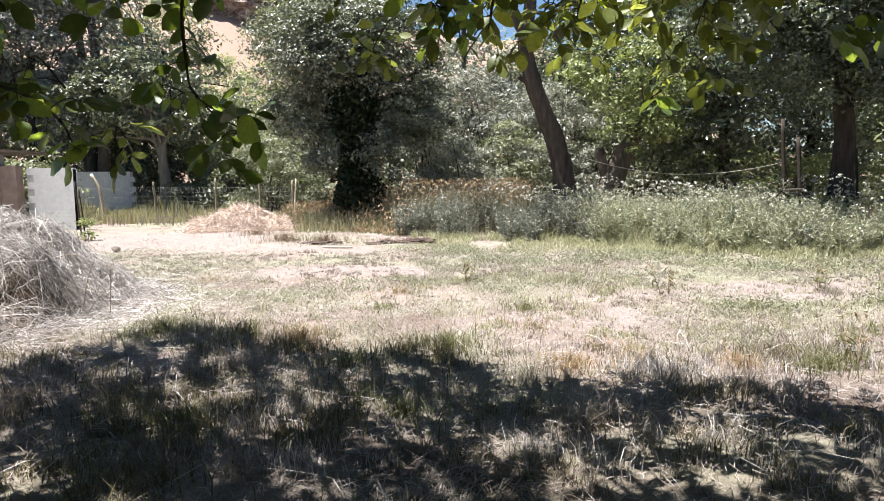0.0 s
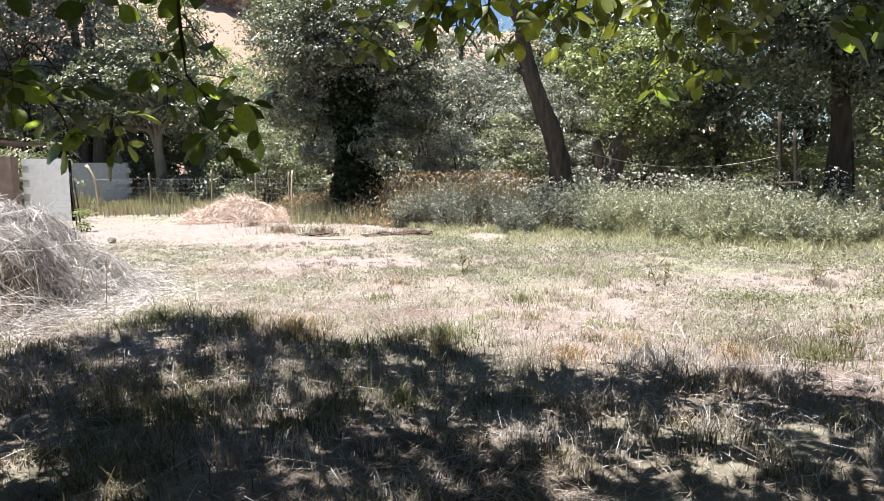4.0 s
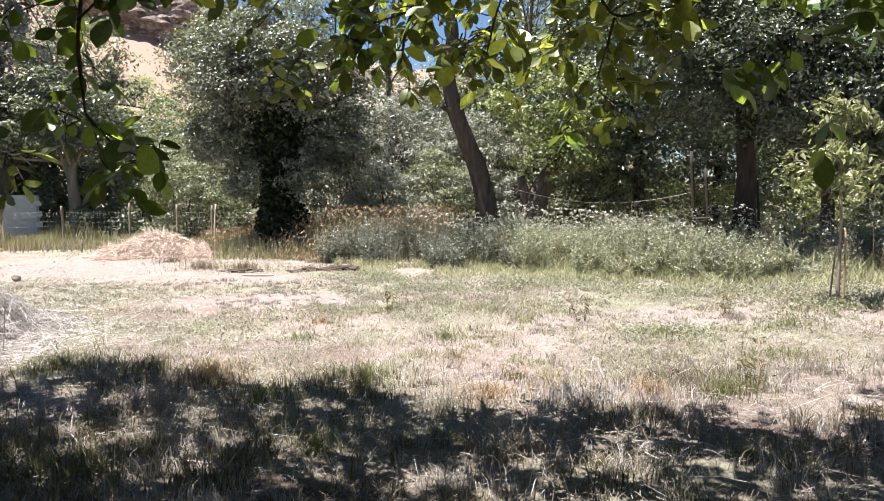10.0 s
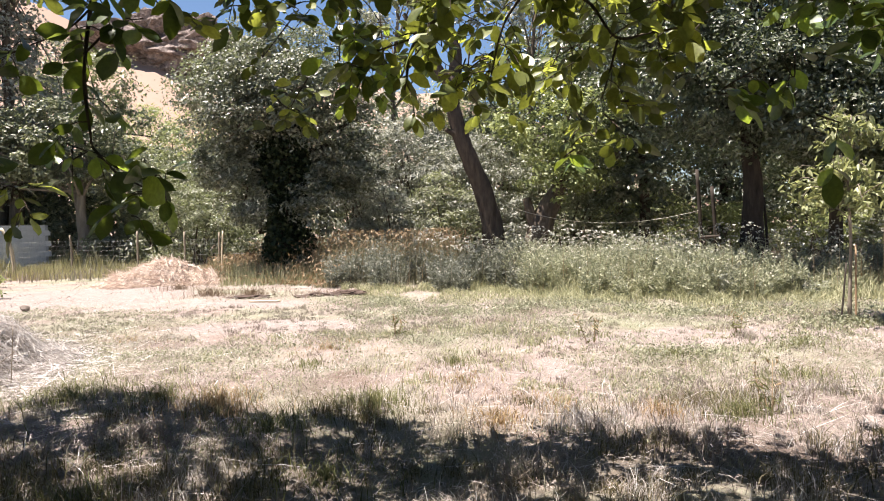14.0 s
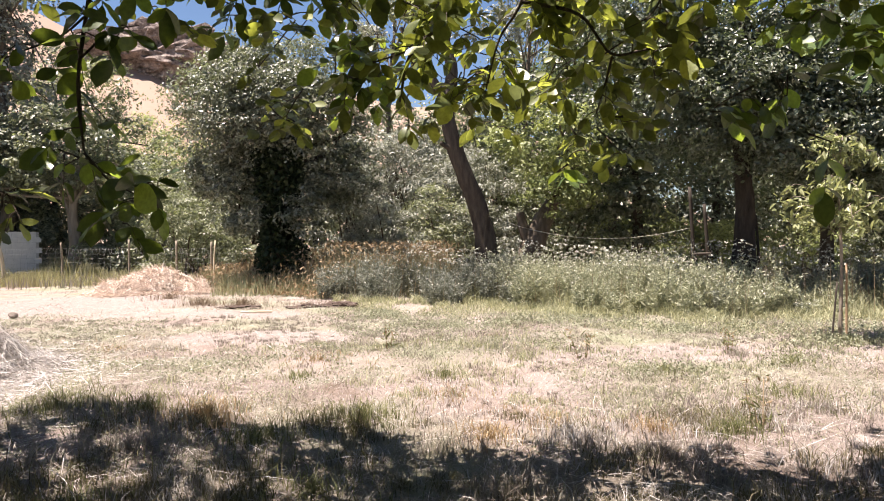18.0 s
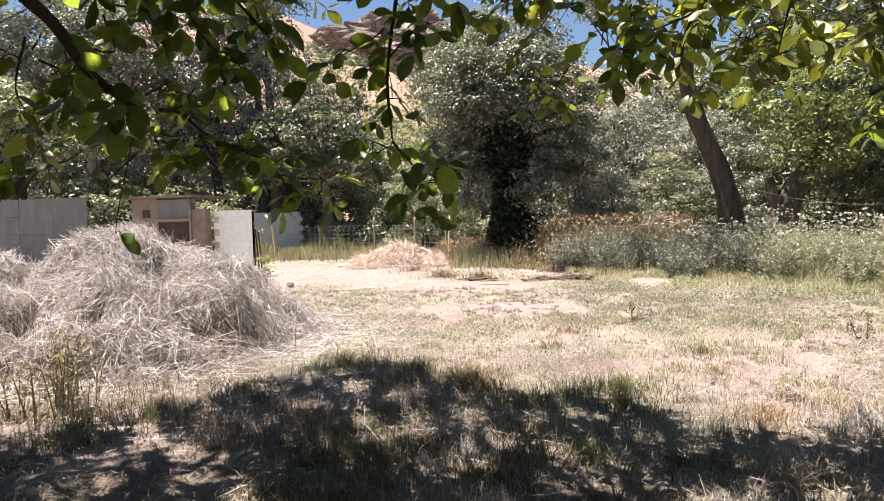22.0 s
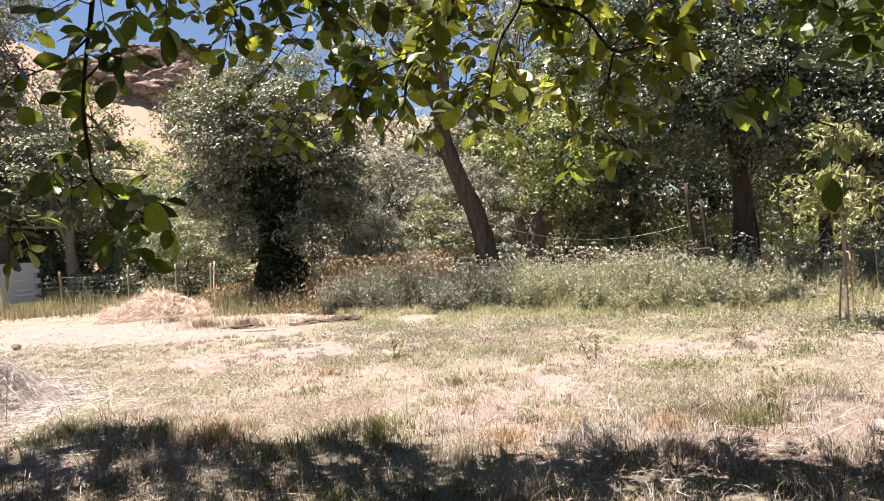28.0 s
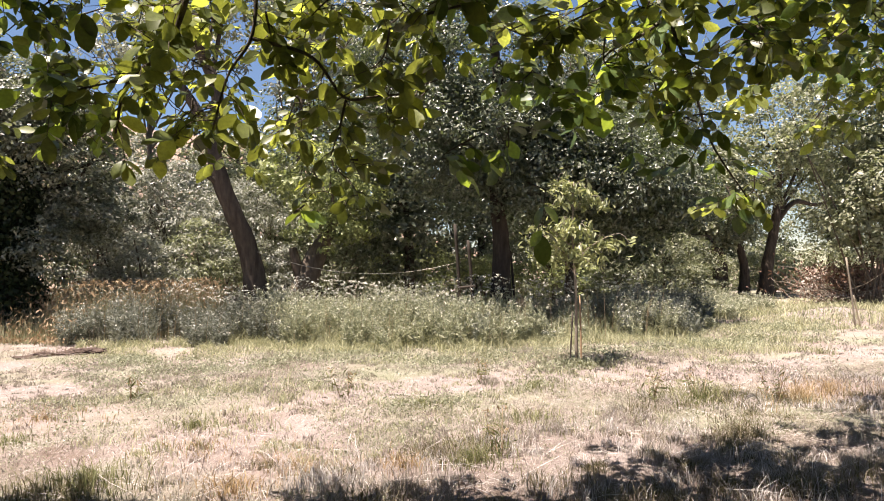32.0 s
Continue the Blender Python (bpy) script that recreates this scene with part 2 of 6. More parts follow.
ASH_LEAF = leaf_material("grey-green tree leaves", (0.08, 0.09, 0.06), (0.19, 0.20, 0.14), (0.41, 0.415, 0.335), (0.30, 0.35, 0.14), 0.32, 0.36, 0.55, 0.5)
GREY_LEAF = leaf_material("grey-green willow leaves", (0.16, 0.17, 0.13), (0.33, 0.34, 0.28), (0.56, 0.56, 0.50), (0.36, 0.38, 0.22), 0.32, 0.4, 0.5, 0.4)
MID_LEAF = leaf_material("olive tree leaves", (0.11, 0.12, 0.07), (0.24, 0.25, 0.16), (0.44, 0.44, 0.33), (0.42, 0.48, 0.18), 0.36, 0.38, 0.5, 0.4)
PALE_LEAF = leaf_material("pale yellow-green leaves", (0.17, 0.20, 0.08), (0.29, 0.33, 0.13), (0.45, 0.48, 0.24), (0.42, 0.48, 0.14), 0.4, 0.45, 0.4, 0.5)
SAPLING_LEAF = leaf_material("pale drooping leaves", (0.12, 0.14, 0.06), (0.27, 0.295, 0.14), (0.50, 0.51, 0.30), (0.48, 0.52, 0.18), 0.38, 0.42, 0.45, 1.5)
# near black: the crown's shade on the ivy is put into its colour
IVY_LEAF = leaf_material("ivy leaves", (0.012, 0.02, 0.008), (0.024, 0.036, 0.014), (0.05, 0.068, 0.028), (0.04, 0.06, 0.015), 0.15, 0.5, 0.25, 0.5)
BARK = bark_material("grey-brown bark", (0.06, 0.045, 0.035), (0.20, 0.16, 0.12))
BARK_DARK = bark_material("dark bark", (0.035, 0.026, 0.02), (0.12, 0.095, 0.075))
BARK_BLACK = bark_material("blackish bark", (0.02, 0.016, 0.013), (0.085, 0.066, 0.052))
BARK_PALE = bark_material("pale bark", (0.16, 0.13, 0.10), (0.36, 0.31, 0.25), 6)
TWIG = bark_material("walnut twig bark", (0.05, 0.04, 0.03), (0.15, 0.12, 0.09), 30)
POST = plain("weathered wood", (0.30, 0.25, 0.19), 0.85, 0.35, 14, (6, 6, 0.6))
POST_PALE = plain("pale peeled wood", (0.62, 0.52, 0.38), 0.8, 0.2, 14, (6, 6, 0.6))
POST_DARK = plain("dark wood", (0.05, 0.04, 0.032), 0.85, 0.35, 14, (6, 6, 0.6))
WIRE = plain("dull wire", (0.36, 0.35, 0.33), 0.5, 0.1, 5, None, 0.5)
ROPE = plain("pale rope", (0.66, 0.62, 0.52), 0.8, 0.2, 40)
BLOCK = plain("whitewashed cement block", (0.80, 0.78, 0.74), 0.9, 0.12, 7, relief=0.05)
MORTAR = plain("mortar", (0.55, 0.53, 0.5), 0.95, 0.2, 10, relief=0.05)
MUD = plain("mud render", (0.27, 0.20, 0.16), 0.9, 0.3, 4, relief=0.06)
PANEL = plain("weathered grey panel", (0.20, 0.195, 0.19), 0.75, 0.3, 3, (1, 1, 0.3), relief=0.06)
STAKE_WOOD = plain("brown stake wood", (0.34, 0.23, 0.14), 0.8, 0.3, 14, (6, 6, 0.6))
TIN = plain("rusty sheet", (0.20, 0.15, 0.12), 0.6, 0.4, 5)
DOOR_DARK = plain("dark rusty door", (0.07, 0.045, 0.035), 0.7, 0.4, 8)
STONE = plain("stone", (0.22, 0.18, 0.15), 0.9, 0.3, 9)
hl = Mat("dry hillside")
hpos = hl.place()
HILLSIDE = hl.finish(hl.mix(hl.ramp(hl.noise(0.16, 6, hpos, 0.7), (0.52, (0, 0, 0)), (0.72, (0.8, 0.8, 0.8))), (0.29, 0.205, 0.16), (0.19, 0.165, 0.115)), 0.95, 0.1)
rk = Mat("hill rock")
rn = rk.noise(0.9, 9, rk.place(), 0.75)
rk.bump(rn, 1.0, 0.8)
ROCK = rk.finish(rk.ramp(rn, (0.38, (0.10, 0.08, 0.07)), (0.62, (0.38, 0.31, 0.275))), 0.95, 0.1)

# ---- mesh helpers ----
RNG = np.random.default_rng(7)


def mesh(name, verts, faces, material, smooth=False):
    """A mesh from arrays: verts (n, 3), faces (m, 3) or (m, 4)."""
    verts, faces = np.asarray(verts, dtype=np.float32), np.asarray(faces, dtype=np.int32)
    me = bpy.data.meshes.new(name)
    k = faces.shape[1]
    me.vertices.add(len(verts))
    me.vertices.foreach_set("co", verts.ravel())
    me.loops.add(faces.size)
    me.loops.foreach_set("vertex_index", faces.ravel())
    me.polygons.add(len(faces))
    me.polygons.foreach_set("loop_start", np.arange(0, faces.size, k, dtype=np.int32))
    # boxes keep hard edges
    me.polygons.foreach_set("use_smooth", np.full(len(faces), smooth or len(verts) > 8, dtype=bool))
    me.update(calc_edges=True)
    me.materials.append(material)
    return me


def thing(name, label, category, group="", kind="", at=(0, 0, 0)):
    ob = new(name)
    ob.location = at
    return tagged(ob, label, category, group, kind)


def part(name, me, parent, label="", kind=""):
    """Links a mesh given in world places as one part of its thing."""
    ob = new(name, me)
    ob.parent = parent
    root = parent
    shift = Vector((0, 0, 0))
    while root is not None:
        shift += root.location
        root = root.parent
    ob.location = -shift
    return tagged(ob, label, kind=kind)


def merge(pieces):
    """Joins (verts, faces) pairs into one."""
    vs, fs, n = [], [], 0
    for v, f in pieces:
        vs.append(np.asarray(v))
        fs.append(np.asarray(f) + n)
        n += len(v)
    return np.concatenate(vs), np.concatenate(fs)


def smooth_line(points, steps=5):
    """A smooth line through points (Catmull-Rom)."""
    p = np.asarray(points, dtype=float)
    p = np.vstack([2 * p[0] - p[1], p, 2 * p[-1] - p[-2]])
    out = []
    for i in range(1, len(p) - 2):
        for s in np.arange(steps) / steps:
            a, b, c, d = p[i - 1:i + 3]
            out.append(0.5 * (2 * b + (c - a) * s + (2 * a - 5 * b + 4 * c - d) * s ** 2 + (3 * b - a - 3 * c + d) * s ** 3))
    out.append(p[-2])
    return np.array(out)


def tube(points, r0, r1, sides=8, steps=5, rough=0.0, flare=0.0, power=1.0):
    """A tapered limb along points, with an uneven skin."""
    line = smooth_line(points, steps) if steps > 1 else np.asarray(points, dtype=float)
    n = len(line)
    tang = np.gradient(line, axis=0)
    tang /= np.linalg.norm(tang, axis=1)[:, None] + 1e-9
    ref = np.array([0.0, 0.0, 1.0]) if abs(tang[:, 2]).mean() < 0.75 else np.array([0.0, 1.0, 0.0])
    u = np.cross(tang, ref)
    u /= np.linalg.norm(u, axis=1)[:, None] + 1e-9
    w = np.cross(tang, u)
    s = np.linspace(0, 1, n)
    rad = r0 + (r1 - r0) * s ** power
    rad = rad + flare * r0 * np.exp(-s * 9)
    ang = np.arange(sides) * 2 * np.pi / sides
    lump = 1 + rough * (RNG.random((n, sides)) - 0.5) + rough * 0.8 * np.sin(ang * 3 + 1.3)[None, :]
    v = line[:, None, :] + (rad[:, None] * lump)[:, :, None] * (np.cos(ang)[None, :, None] * u[:, None, :] + np.sin(ang)[None, :, None] * w[:, None, :])
    v = v.reshape(-1, 3)
    i, j = np.meshgrid(np.arange(n - 1), np.arange(sides), indexing="ij")
    a, b = (i * sides + j).ravel(), (i * sides + (j + 1) % sides).ravel()
    f = np.stack([a, b, b + sides, a + sides], 1)
    v = np.vstack([v, line[:1], line[-1:]])
    k = np.arange(sides)
    e = (n - 1) * sides
    cap = np.concatenate([np.stack([k * 0 + n * sides, (k + 1) % sides, k, k], 1)[:, [0, 1, 2, 2]],
                          np.stack([k * 0 + n * sides + 1, e + k, e + (k + 1) % sides, e + (k + 1) % sides], 1)])
    keep = cap[:, :3]
    tri = np.concatenate([f[:, [0, 1, 2]], f[:, [0, 2, 3]], keep])
    return v, tri


def box(lo, hi):
    x0, y0, z0 = lo
    x1, y1, z1 = hi
    v = [(x, y, z) for z in (z0, z1) for x, y in ((x0, y0), (x1, y0), (x1, y1), (x0, y1))]
    f = [(0, 3, 2), (0, 2, 1), (4, 5, 6), (4, 6, 7)]
    for k in range(4):
        a, b = k, (k + 1) % 4
        f += [(a, b, b + 4), (a, b + 4, a + 4)]
    return np.array(v, dtype=float), np.array(f)


def unit(v):
    return v / (np.linalg.norm(v, axis=-1, keepdims=True) + 1e-9)


def leaf_cloud(centres, length, width=0.45, droop=0.3, up=0.6, fold=0.25, facing=None, broad=False, along=None):
    """Small folded leaves at the centres; facing gives the way their upper sides tend to look. Broad leaves have six corners."""
    n = len(centres)
    axis = unit(RNG.normal(size=(n, 3)) + np.array([0, 0, -droop])) if along is None else along
    if facing is None:
        nrm = unit(RNG.normal(size=(n, 3)) + np.array([0, 0, up]))
    else:
        nrm = unit(RNG.normal(size=(n, 3)) * 0.42 + facing)
    side = unit(np.cross(axis, nrm))
    nrm = np.cross(side, axis)
    if facing is not None:
        axis = unit(np.cross(unit(facing + 0.42 * RNG.normal(size=(n, 3))), side))
        nrm = np.cross(side, axis)
    ln = (length * (0.6 + 0.8 * RNG.random(n)))[:, None]
    base, tip = centres - axis * ln / 2, centres + axis * ln / 2
    rise, out = nrm * ln * fold * 0.3, side * ln * width / 2
    o = np.arange(n)[:, None]
    if broad:
        v = np.stack([base, centres - axis * ln * 0.22 + rise - out * 0.85, centres + axis * ln * 0.16 + rise - out * 0.8, tip - rise,
                      centres + axis * ln * 0.16 + rise + out * 0.8, centres - axis * ln * 0.22 + rise + out * 0.85], 1).reshape(-1, 3)
        return v, np.concatenate([o * 6 + np.array(q) for q in ((0, 3, 2), (0, 2, 1), (0, 5, 4), (0, 4, 3))])
    mid = centres + rise + axis * ln * 0.05
    v = np.stack([base, mid - out, tip, mid + out], 1).reshape(-1, 3)
    return v, np.concatenate([o * 4 + np.array([0, 2, 1]), o * 4 + np.array([0, 3, 2])])


def blades(base, height, width, lean, bend=0.6, way=None):
    """Grass blades, three triangles each, rooted at base; lean is how far the tips go sideways."""
    n = len(base)
    a = RNG.random(n) * 2 * np.pi if way is None else way
    d = np.stack([np.cos(a), np.sin(a), np.zeros(n)], 1)
    s = np.stack([-np.sin(a), np.cos(a), np.zeros(n)], 1)
    turn = RNG.random(n) * np.pi
    s = s * np.cos(turn)[:, None] + d * np.sin(turn)[:, None]
    h, w, l = (np.asarray(q, dtype=float).reshape(-1, 1) * np.ones((n, 1)) for q in (height, width, lean))
    up = np.array([0, 0, 1.0])
    m = base + up * h * 0.55 + d * l * (0.5 - 0.35 * bend)
    t = base + up * h + d * l
    v = np.stack([base - s * w / 2, base + s * w / 2, m - s * w * 0.4, m + s * w * 0.4, t], 1).reshape(-1, 3)
    o = np.arange(n)[:, None] * 5
    f = np.concatenate([o + np.array(q) for q in ((0, 1, 3), (0, 3, 2), (2, 3, 4))])
    return v, f


def ground_height(x, y):
    x, y = np.asarray(x, dtype=float), np.asarray(y, dtype=float)
    near = np.exp(-((x / 40) ** 2 + (y / 40) ** 2))
    h = 0.035 * np.sin(x * 0.9 + 0.4) * np.sin(y * 0.7 + 1.0) + 0.02 * np.sin(x * 2.3 + y * 1.1) + 0.012 * np.sin(x * 5.1 - y * 4.3)
    mound = 0.28 * np.exp(-(((x - 18.4) / 2.6) ** 2 + ((y - 13.2) / 1.1) ** 2)) + 0.25 * np.exp(-(((x - 19.0) / 1.6) ** 2 + ((y - 10.9) / 0.9) ** 2))
    return h * near + mound


# ---- ground: one sheet that reaches the horizon, closer set near the camera ----
def ground_sheet():
    s = np.linspace(-1, 1, 181)
    c = np.sign(s) * (np.abs(s) * 22 + np.abs(s) ** 7 * 1500)
    X, Y = np.meshgrid(c, c + 8, indexing="ij")
    Z = ground_height(X, Y)
    v = np.stack([X, Y, Z], -1).reshape(-1, 3)
    n = len(s)
    i, j = np.meshgrid(np.arange(n - 1), np.arange(n - 1), indexing="ij")
    a = (i * n + j).ravel()
    return v, np.stack([a, a + n, a + n + 1, a + 1], 1)


v, f = ground_sheet()
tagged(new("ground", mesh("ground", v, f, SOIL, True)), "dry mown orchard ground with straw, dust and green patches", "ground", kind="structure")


def hill():
    n, m = 120, 50
    u = np.linspace(-260, 230, n)
    w = np.linspace(0, 1, m)
    U, W = np.meshgrid(u, w, indexing="ij")
    crest = 33.5 + 12 * np.exp(-((U + 75) / 45) ** 2) - 0.05 * (U + 40) + 3 * np.sin(U * 0.045)
    crest = np.clip(crest - 34 / (1 + np.exp(-(U - 52) / 16)), 1.2, 60)
    Z = crest * W ** 1.15 + 1.6 * np.sin(U * 0.13) * W * (1 - W) + 0.8 * np.sin(U * 0.31 + W * 9) * W
    Y = 62 + W * 78 + 6 * np.sin(U * 0.03)
    v = np.stack([U, Y, Z - 0.5], -1).reshape(-1, 3)
    i, j = np.meshgrid(np.arange(n - 1), np.arange(m - 1), indexing="ij")
    a = (i * m + j).ravel()
    return v, np.stack([a, a + m, a + m + 1, a + 1], 1)


v, f = hill()
tagged(new("hillside", mesh("hillside", v, f, HILLSIDE, True)), "bare tan hillside in hard sun behind the trees", "hill", kind="structure")


def rock(centre, size, seed):
    """A craggy rock: a sphere pushed in and out by noise."""
    bm = bmesh.new()
    bmesh.ops.create_icosphere(bm, subdivisions=5, radius=1.0)
    for q in bm.verts:
        c = q.co.normalized()
        k = 0.9 + 0.45 * noise.noise(c * 1.6 + Vector((seed, 0, 0))) + 0.35 * abs(noise.noise(c * 4 + Vector((0, seed, 0)))) + 0.28 * abs(noise.noise(c * 9)) + 0.14 * noise.noise(c * 19)
        q.co = Vector((c.x * size[0], c.y * size[1], c.z * size[2])) * k + Vector(centre)
    me = bpy.data.meshes.new("rock")
    bm.to_mesh(me)
    bm.free()
    me.materials.append(ROCK)
    return me


for k, (c, s) in enumerate([((-38, 127, 35), (13, 6, 5)), ((-27, 128, 33), (8, 5, 4)), ((-45, 126, 29.5), (5, 3, 2))]):
    tagged(new("rock_outcrop", rock(c, s, k * 3.1)), "weathered reddish-grey rock outcrop on the hillside", "rock", "rocks on the hill")


# ---- trees ----
def crown_points(blobs, leaf, thin=1.0):
    """Leaf places and facings through several ellipsoids (cx, cy, cz, rx, ry, rz, leaves): leafy sprays, each a small
    dome that is thick on top and open below, with gaps between the sprays."""
    out, face, ends = [], [], []
    for cx, cy, cz, rx, ry, rz, n in blobs:
        n = int(n * 1.15 * thin)
        k = max(5, n // 72)
        c = unit(RNG.normal(size=(k, 3)) + np.array([0, -0.25, 0.1])) * (0.35 + 0.75 * RNG.random((k, 1)) ** 0.6)
        c = c * np.array([rx, ry, rz]) + np.array([cx, cy, cz])
        pick = RNG.integers(0, k, n)
        size = (leaf * 1.6 + 0.16 * min(rx, rz)) * (0.55 + 0.9 * RNG.random(k))
        d = unit(RNG.normal(size=(n, 3)) + np.array([0, 0, 0.55]))
        p = c[pick] + d * (size[pick] * (0.45 + 0.65 * RNG.random(n)))[:, None] * np.array([1.15, 1.15, 0.62])
        outward = unit((c - np.array([cx, cy, cz])) / np.array([rx, ry, rz]))
        out.append(p)
        face.append(unit(d * 0.7 + outward[pick] * 0.4 + np.array([0, 0, 0.55])))
        ends.append(c)
    return np.concatenate(out), np.concatenate(face), np.concatenate(ends)


def tree(name, label, trunk, r0, r1, blobs, leaf, size, bark, limbs=9, width=0.5, flare=0.35, group="", sides=12, extra=(), thick=1.0, broad=False):
    """A tree: a tapered trunk along its line, limbs that reach into the crown, and a crown of many small leaves."""
    base = Vector(trunk[0])
    t = thing(name, label, "tree", group, at=base)
    part("trunk", mesh("trunk", *tube(trunk, r0, r1, sides, 6, 0.14, flare), bark, True), t)
    pts, face, ends = crown_points(blobs, size, thick)
    line = smooth_line(trunk, 6)
    for e in ends[RNG.permutation(len(ends))[:limbs]]:
        k = int(len(line) * (0.55 + 0.4 * RNG.random()))
        k = min(k, len(line) - 1)
        s = line[k]
        bend = (s + e) / 2 + RNG.normal(size=3) * 0.12 * np.linalg.norm(e - s) + np.array([0, 0, 0.1])
        rr = max(0.02, (r0 + (r1 - r0) * k / len(line)) * 0.45)
        part("limb", mesh("limb", *tube([s, bend, e], rr, rr * 0.25, 6, 5, 0.12), bark, True), t)
    for q in extra:
        part("limb", mesh("limb", *tube(q[0], q[1], q[2], 8, 5, 0.14), bark, True), t)
    part("crown", mesh("crown", *leaf_cloud(pts, size * 1.02, width, facing=face, broad=broad), leaf), t)
    return t


def shrub(name, label, base, blobs, leaf, size, stems=9, width=0.35, group="", droop=0.2, stem=0.045):
    """A many-stemmed bush: thin stems from the root into the crown."""
    t = thing(name, label, "shrub", group, at=base)
    pts, face, ends = crown_points(blobs, size)
    b = np.array(base, dtype=float)
    for e in ends[RNG.permutation(len(ends))[:stems]]:
        s = b + np.append(RNG.normal(size=2) * 5.5 * stem, 0)
        part("stem", mesh("stem", *tube([s, s * 0.5 + e * 0.5 + np.array([0, 0, 5.5 * stem]), e], stem, stem * 0.27, 5, 5, 0.1), BARK, True), t)
    part("crown", mesh("crown", *leaf_cloud(pts, size * 1.02, width, droop, facing=face), leaf), t)
    return t


# the leaning tree in the weeds
tree("leaning_tree", "leaning tree with a bare dark trunk rising from the weeds", [(3.1, 16.5, -0.1), (3.0, 16.5, 1.2), (2.75, 16.5, 2.3), (2.25, 16.5, 3.6), (2.02, 16.55, 4.6), (2.15, 16.7, 5.8), (1.75, 16.9, 7.2), (1.9, 17.0, 8.6)],
     0.27, 0.09, [(1.2, 17.5, 8.3, 2.6, 2.0, 1.3, 2600), (3.2, 17.5, 9.4, 2.2, 2.0, 1.4, 2000)], MID_LEAF, 0.17, BARK_DARK, 8,
     extra=[([(2.2, 16.5, 3.7), (2.0, 16.45, 3.75), (1.82, 16.4, 3.85)], 0.1, 0.05), ([(2.0, 16.6, 4.9), (1.4, 16.8, 5.9), (0.9, 17, 6.8)], 0.14, 0.05)])
# the stump behind it
tree("pollard_tree", "old pale pollarded trunk with thin young shoots", [(4.9, 20, -0.1), (4.95, 20, 1.0), (5.2, 20, 1.8), (5.45, 20, 2.3), (5.6, 20, 2.6)], 0.42, 0.2,
     [(5.3, 20.3, 4.4, 1.9, 1.3, 1.2, 3600), (6.6, 20.4, 3.3, 1.3, 1.0, 0.9, 2200), (5.4, 19.3, 2.75, 1.0, 0.5, 0.55, 1300)], PALE_LEAF, 0.13, BARK, 6,
     extra=[([(5.0, 20, 1.0), (4.75, 20, 1.7), (4.6, 20, 2.3)], 0.2, 0.12)])
# the ivy tree
ivy = tree("ivy_tree", "tall tree with an ivy-clad dark trunk", [(-2.7, 21, -0.1), (-2.7, 21, 1.5), (-2.6, 21, 3.5), (-2.7, 21, 5.5), (-2.5, 21, 7.0)], 0.32, 0.12,
           [(-3.9, 21, 5.3, 1.8, 1.5, 1.7, 11000), (-2.6, 20.3, 5.4, 1.2, 0.9, 1.1, 4500), (-1.6, 21.2, 5.2, 1.8, 1.5, 1.6, 8000), (-2.8, 21.5, 6.8, 1.9, 1.4, 1.2, 5000), (-4.3, 21.3, 3.4, 1.1, 1.0, 0.9, 4000), (-0.9, 21.4, 3.4, 1.2, 1.0, 1.0, 4200), (-3.7, 20.8, 2.5, 0.7, 0.6, 0.9, 1500), (-1.8, 20.7, 2.2, 0.7, 0.6, 1.0, 1700)], ASH_LEAF, 0.105, BARK_DARK, 14, thick=1.6)
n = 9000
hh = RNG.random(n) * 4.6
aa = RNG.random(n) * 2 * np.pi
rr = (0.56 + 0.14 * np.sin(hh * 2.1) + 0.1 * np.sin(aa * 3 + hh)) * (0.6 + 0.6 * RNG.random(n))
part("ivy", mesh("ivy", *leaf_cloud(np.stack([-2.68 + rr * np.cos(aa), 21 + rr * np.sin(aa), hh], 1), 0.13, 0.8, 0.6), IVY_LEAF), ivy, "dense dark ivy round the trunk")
# the dark broad tree on the right
tree("broad_tree", "broad dark-leaved tree with a straight trunk in the weeds", [(8.45, 14.3, -0.1), (8.42, 14.3, 1.0), (8.45, 14.3, 2.2), (8.4, 14.4, 3.6), (8.6, 14.5, 5.4), (8.5, 14.6, 7.5)], 0.26, 0.1,
     [(7.0, 14.3, 4.6, 1.7, 1.7, 1.5, 8000), (8.6, 13.8, 4.3, 1.8, 1.6, 1.6, 9000), (10.3, 14.3, 4.2, 2.0, 1.7, 1.7, 9000), (8.4, 14.6, 6.6, 2.8, 2.0, 1.7, 9000), (12.2, 15.0, 4.2, 1.8, 1.6, 1.7, 6500), (6.4, 15.0, 6.4, 1.6, 1.6, 1.5, 4000), (10.9, 13.2, 3.7, 1.6, 1.2, 1.2, 7000), (12.9, 13.7, 3.4, 1.5, 1.2, 1.1, 6000)], DARK_LEAF, 0.10, BARK_BLACK, 16, flare=0.5, thick=1.55, broad=True)
tree("dark_tree", "dark dense tree behind the weeds", [(12.6, 17.5, -0.1), (12.7, 17.5, 1.4), (12.6, 17.6, 3.0), (12.8, 17.7, 5.0)], 0.2, 0.08,
     [(12.2, 17.2, 3.4, 2.2, 1.5, 1.6, 8000), (14.6, 17.4, 3.3, 1.8, 1.5, 1.5, 6500), (13.4, 17.8, 5.8, 2.6, 1.8, 1.7, 7000), (16.0, 17.8, 4.6, 1.8, 1.5, 1.9, 5000)], DARK_LEAF, 0.16, BARK_DARK, 12)
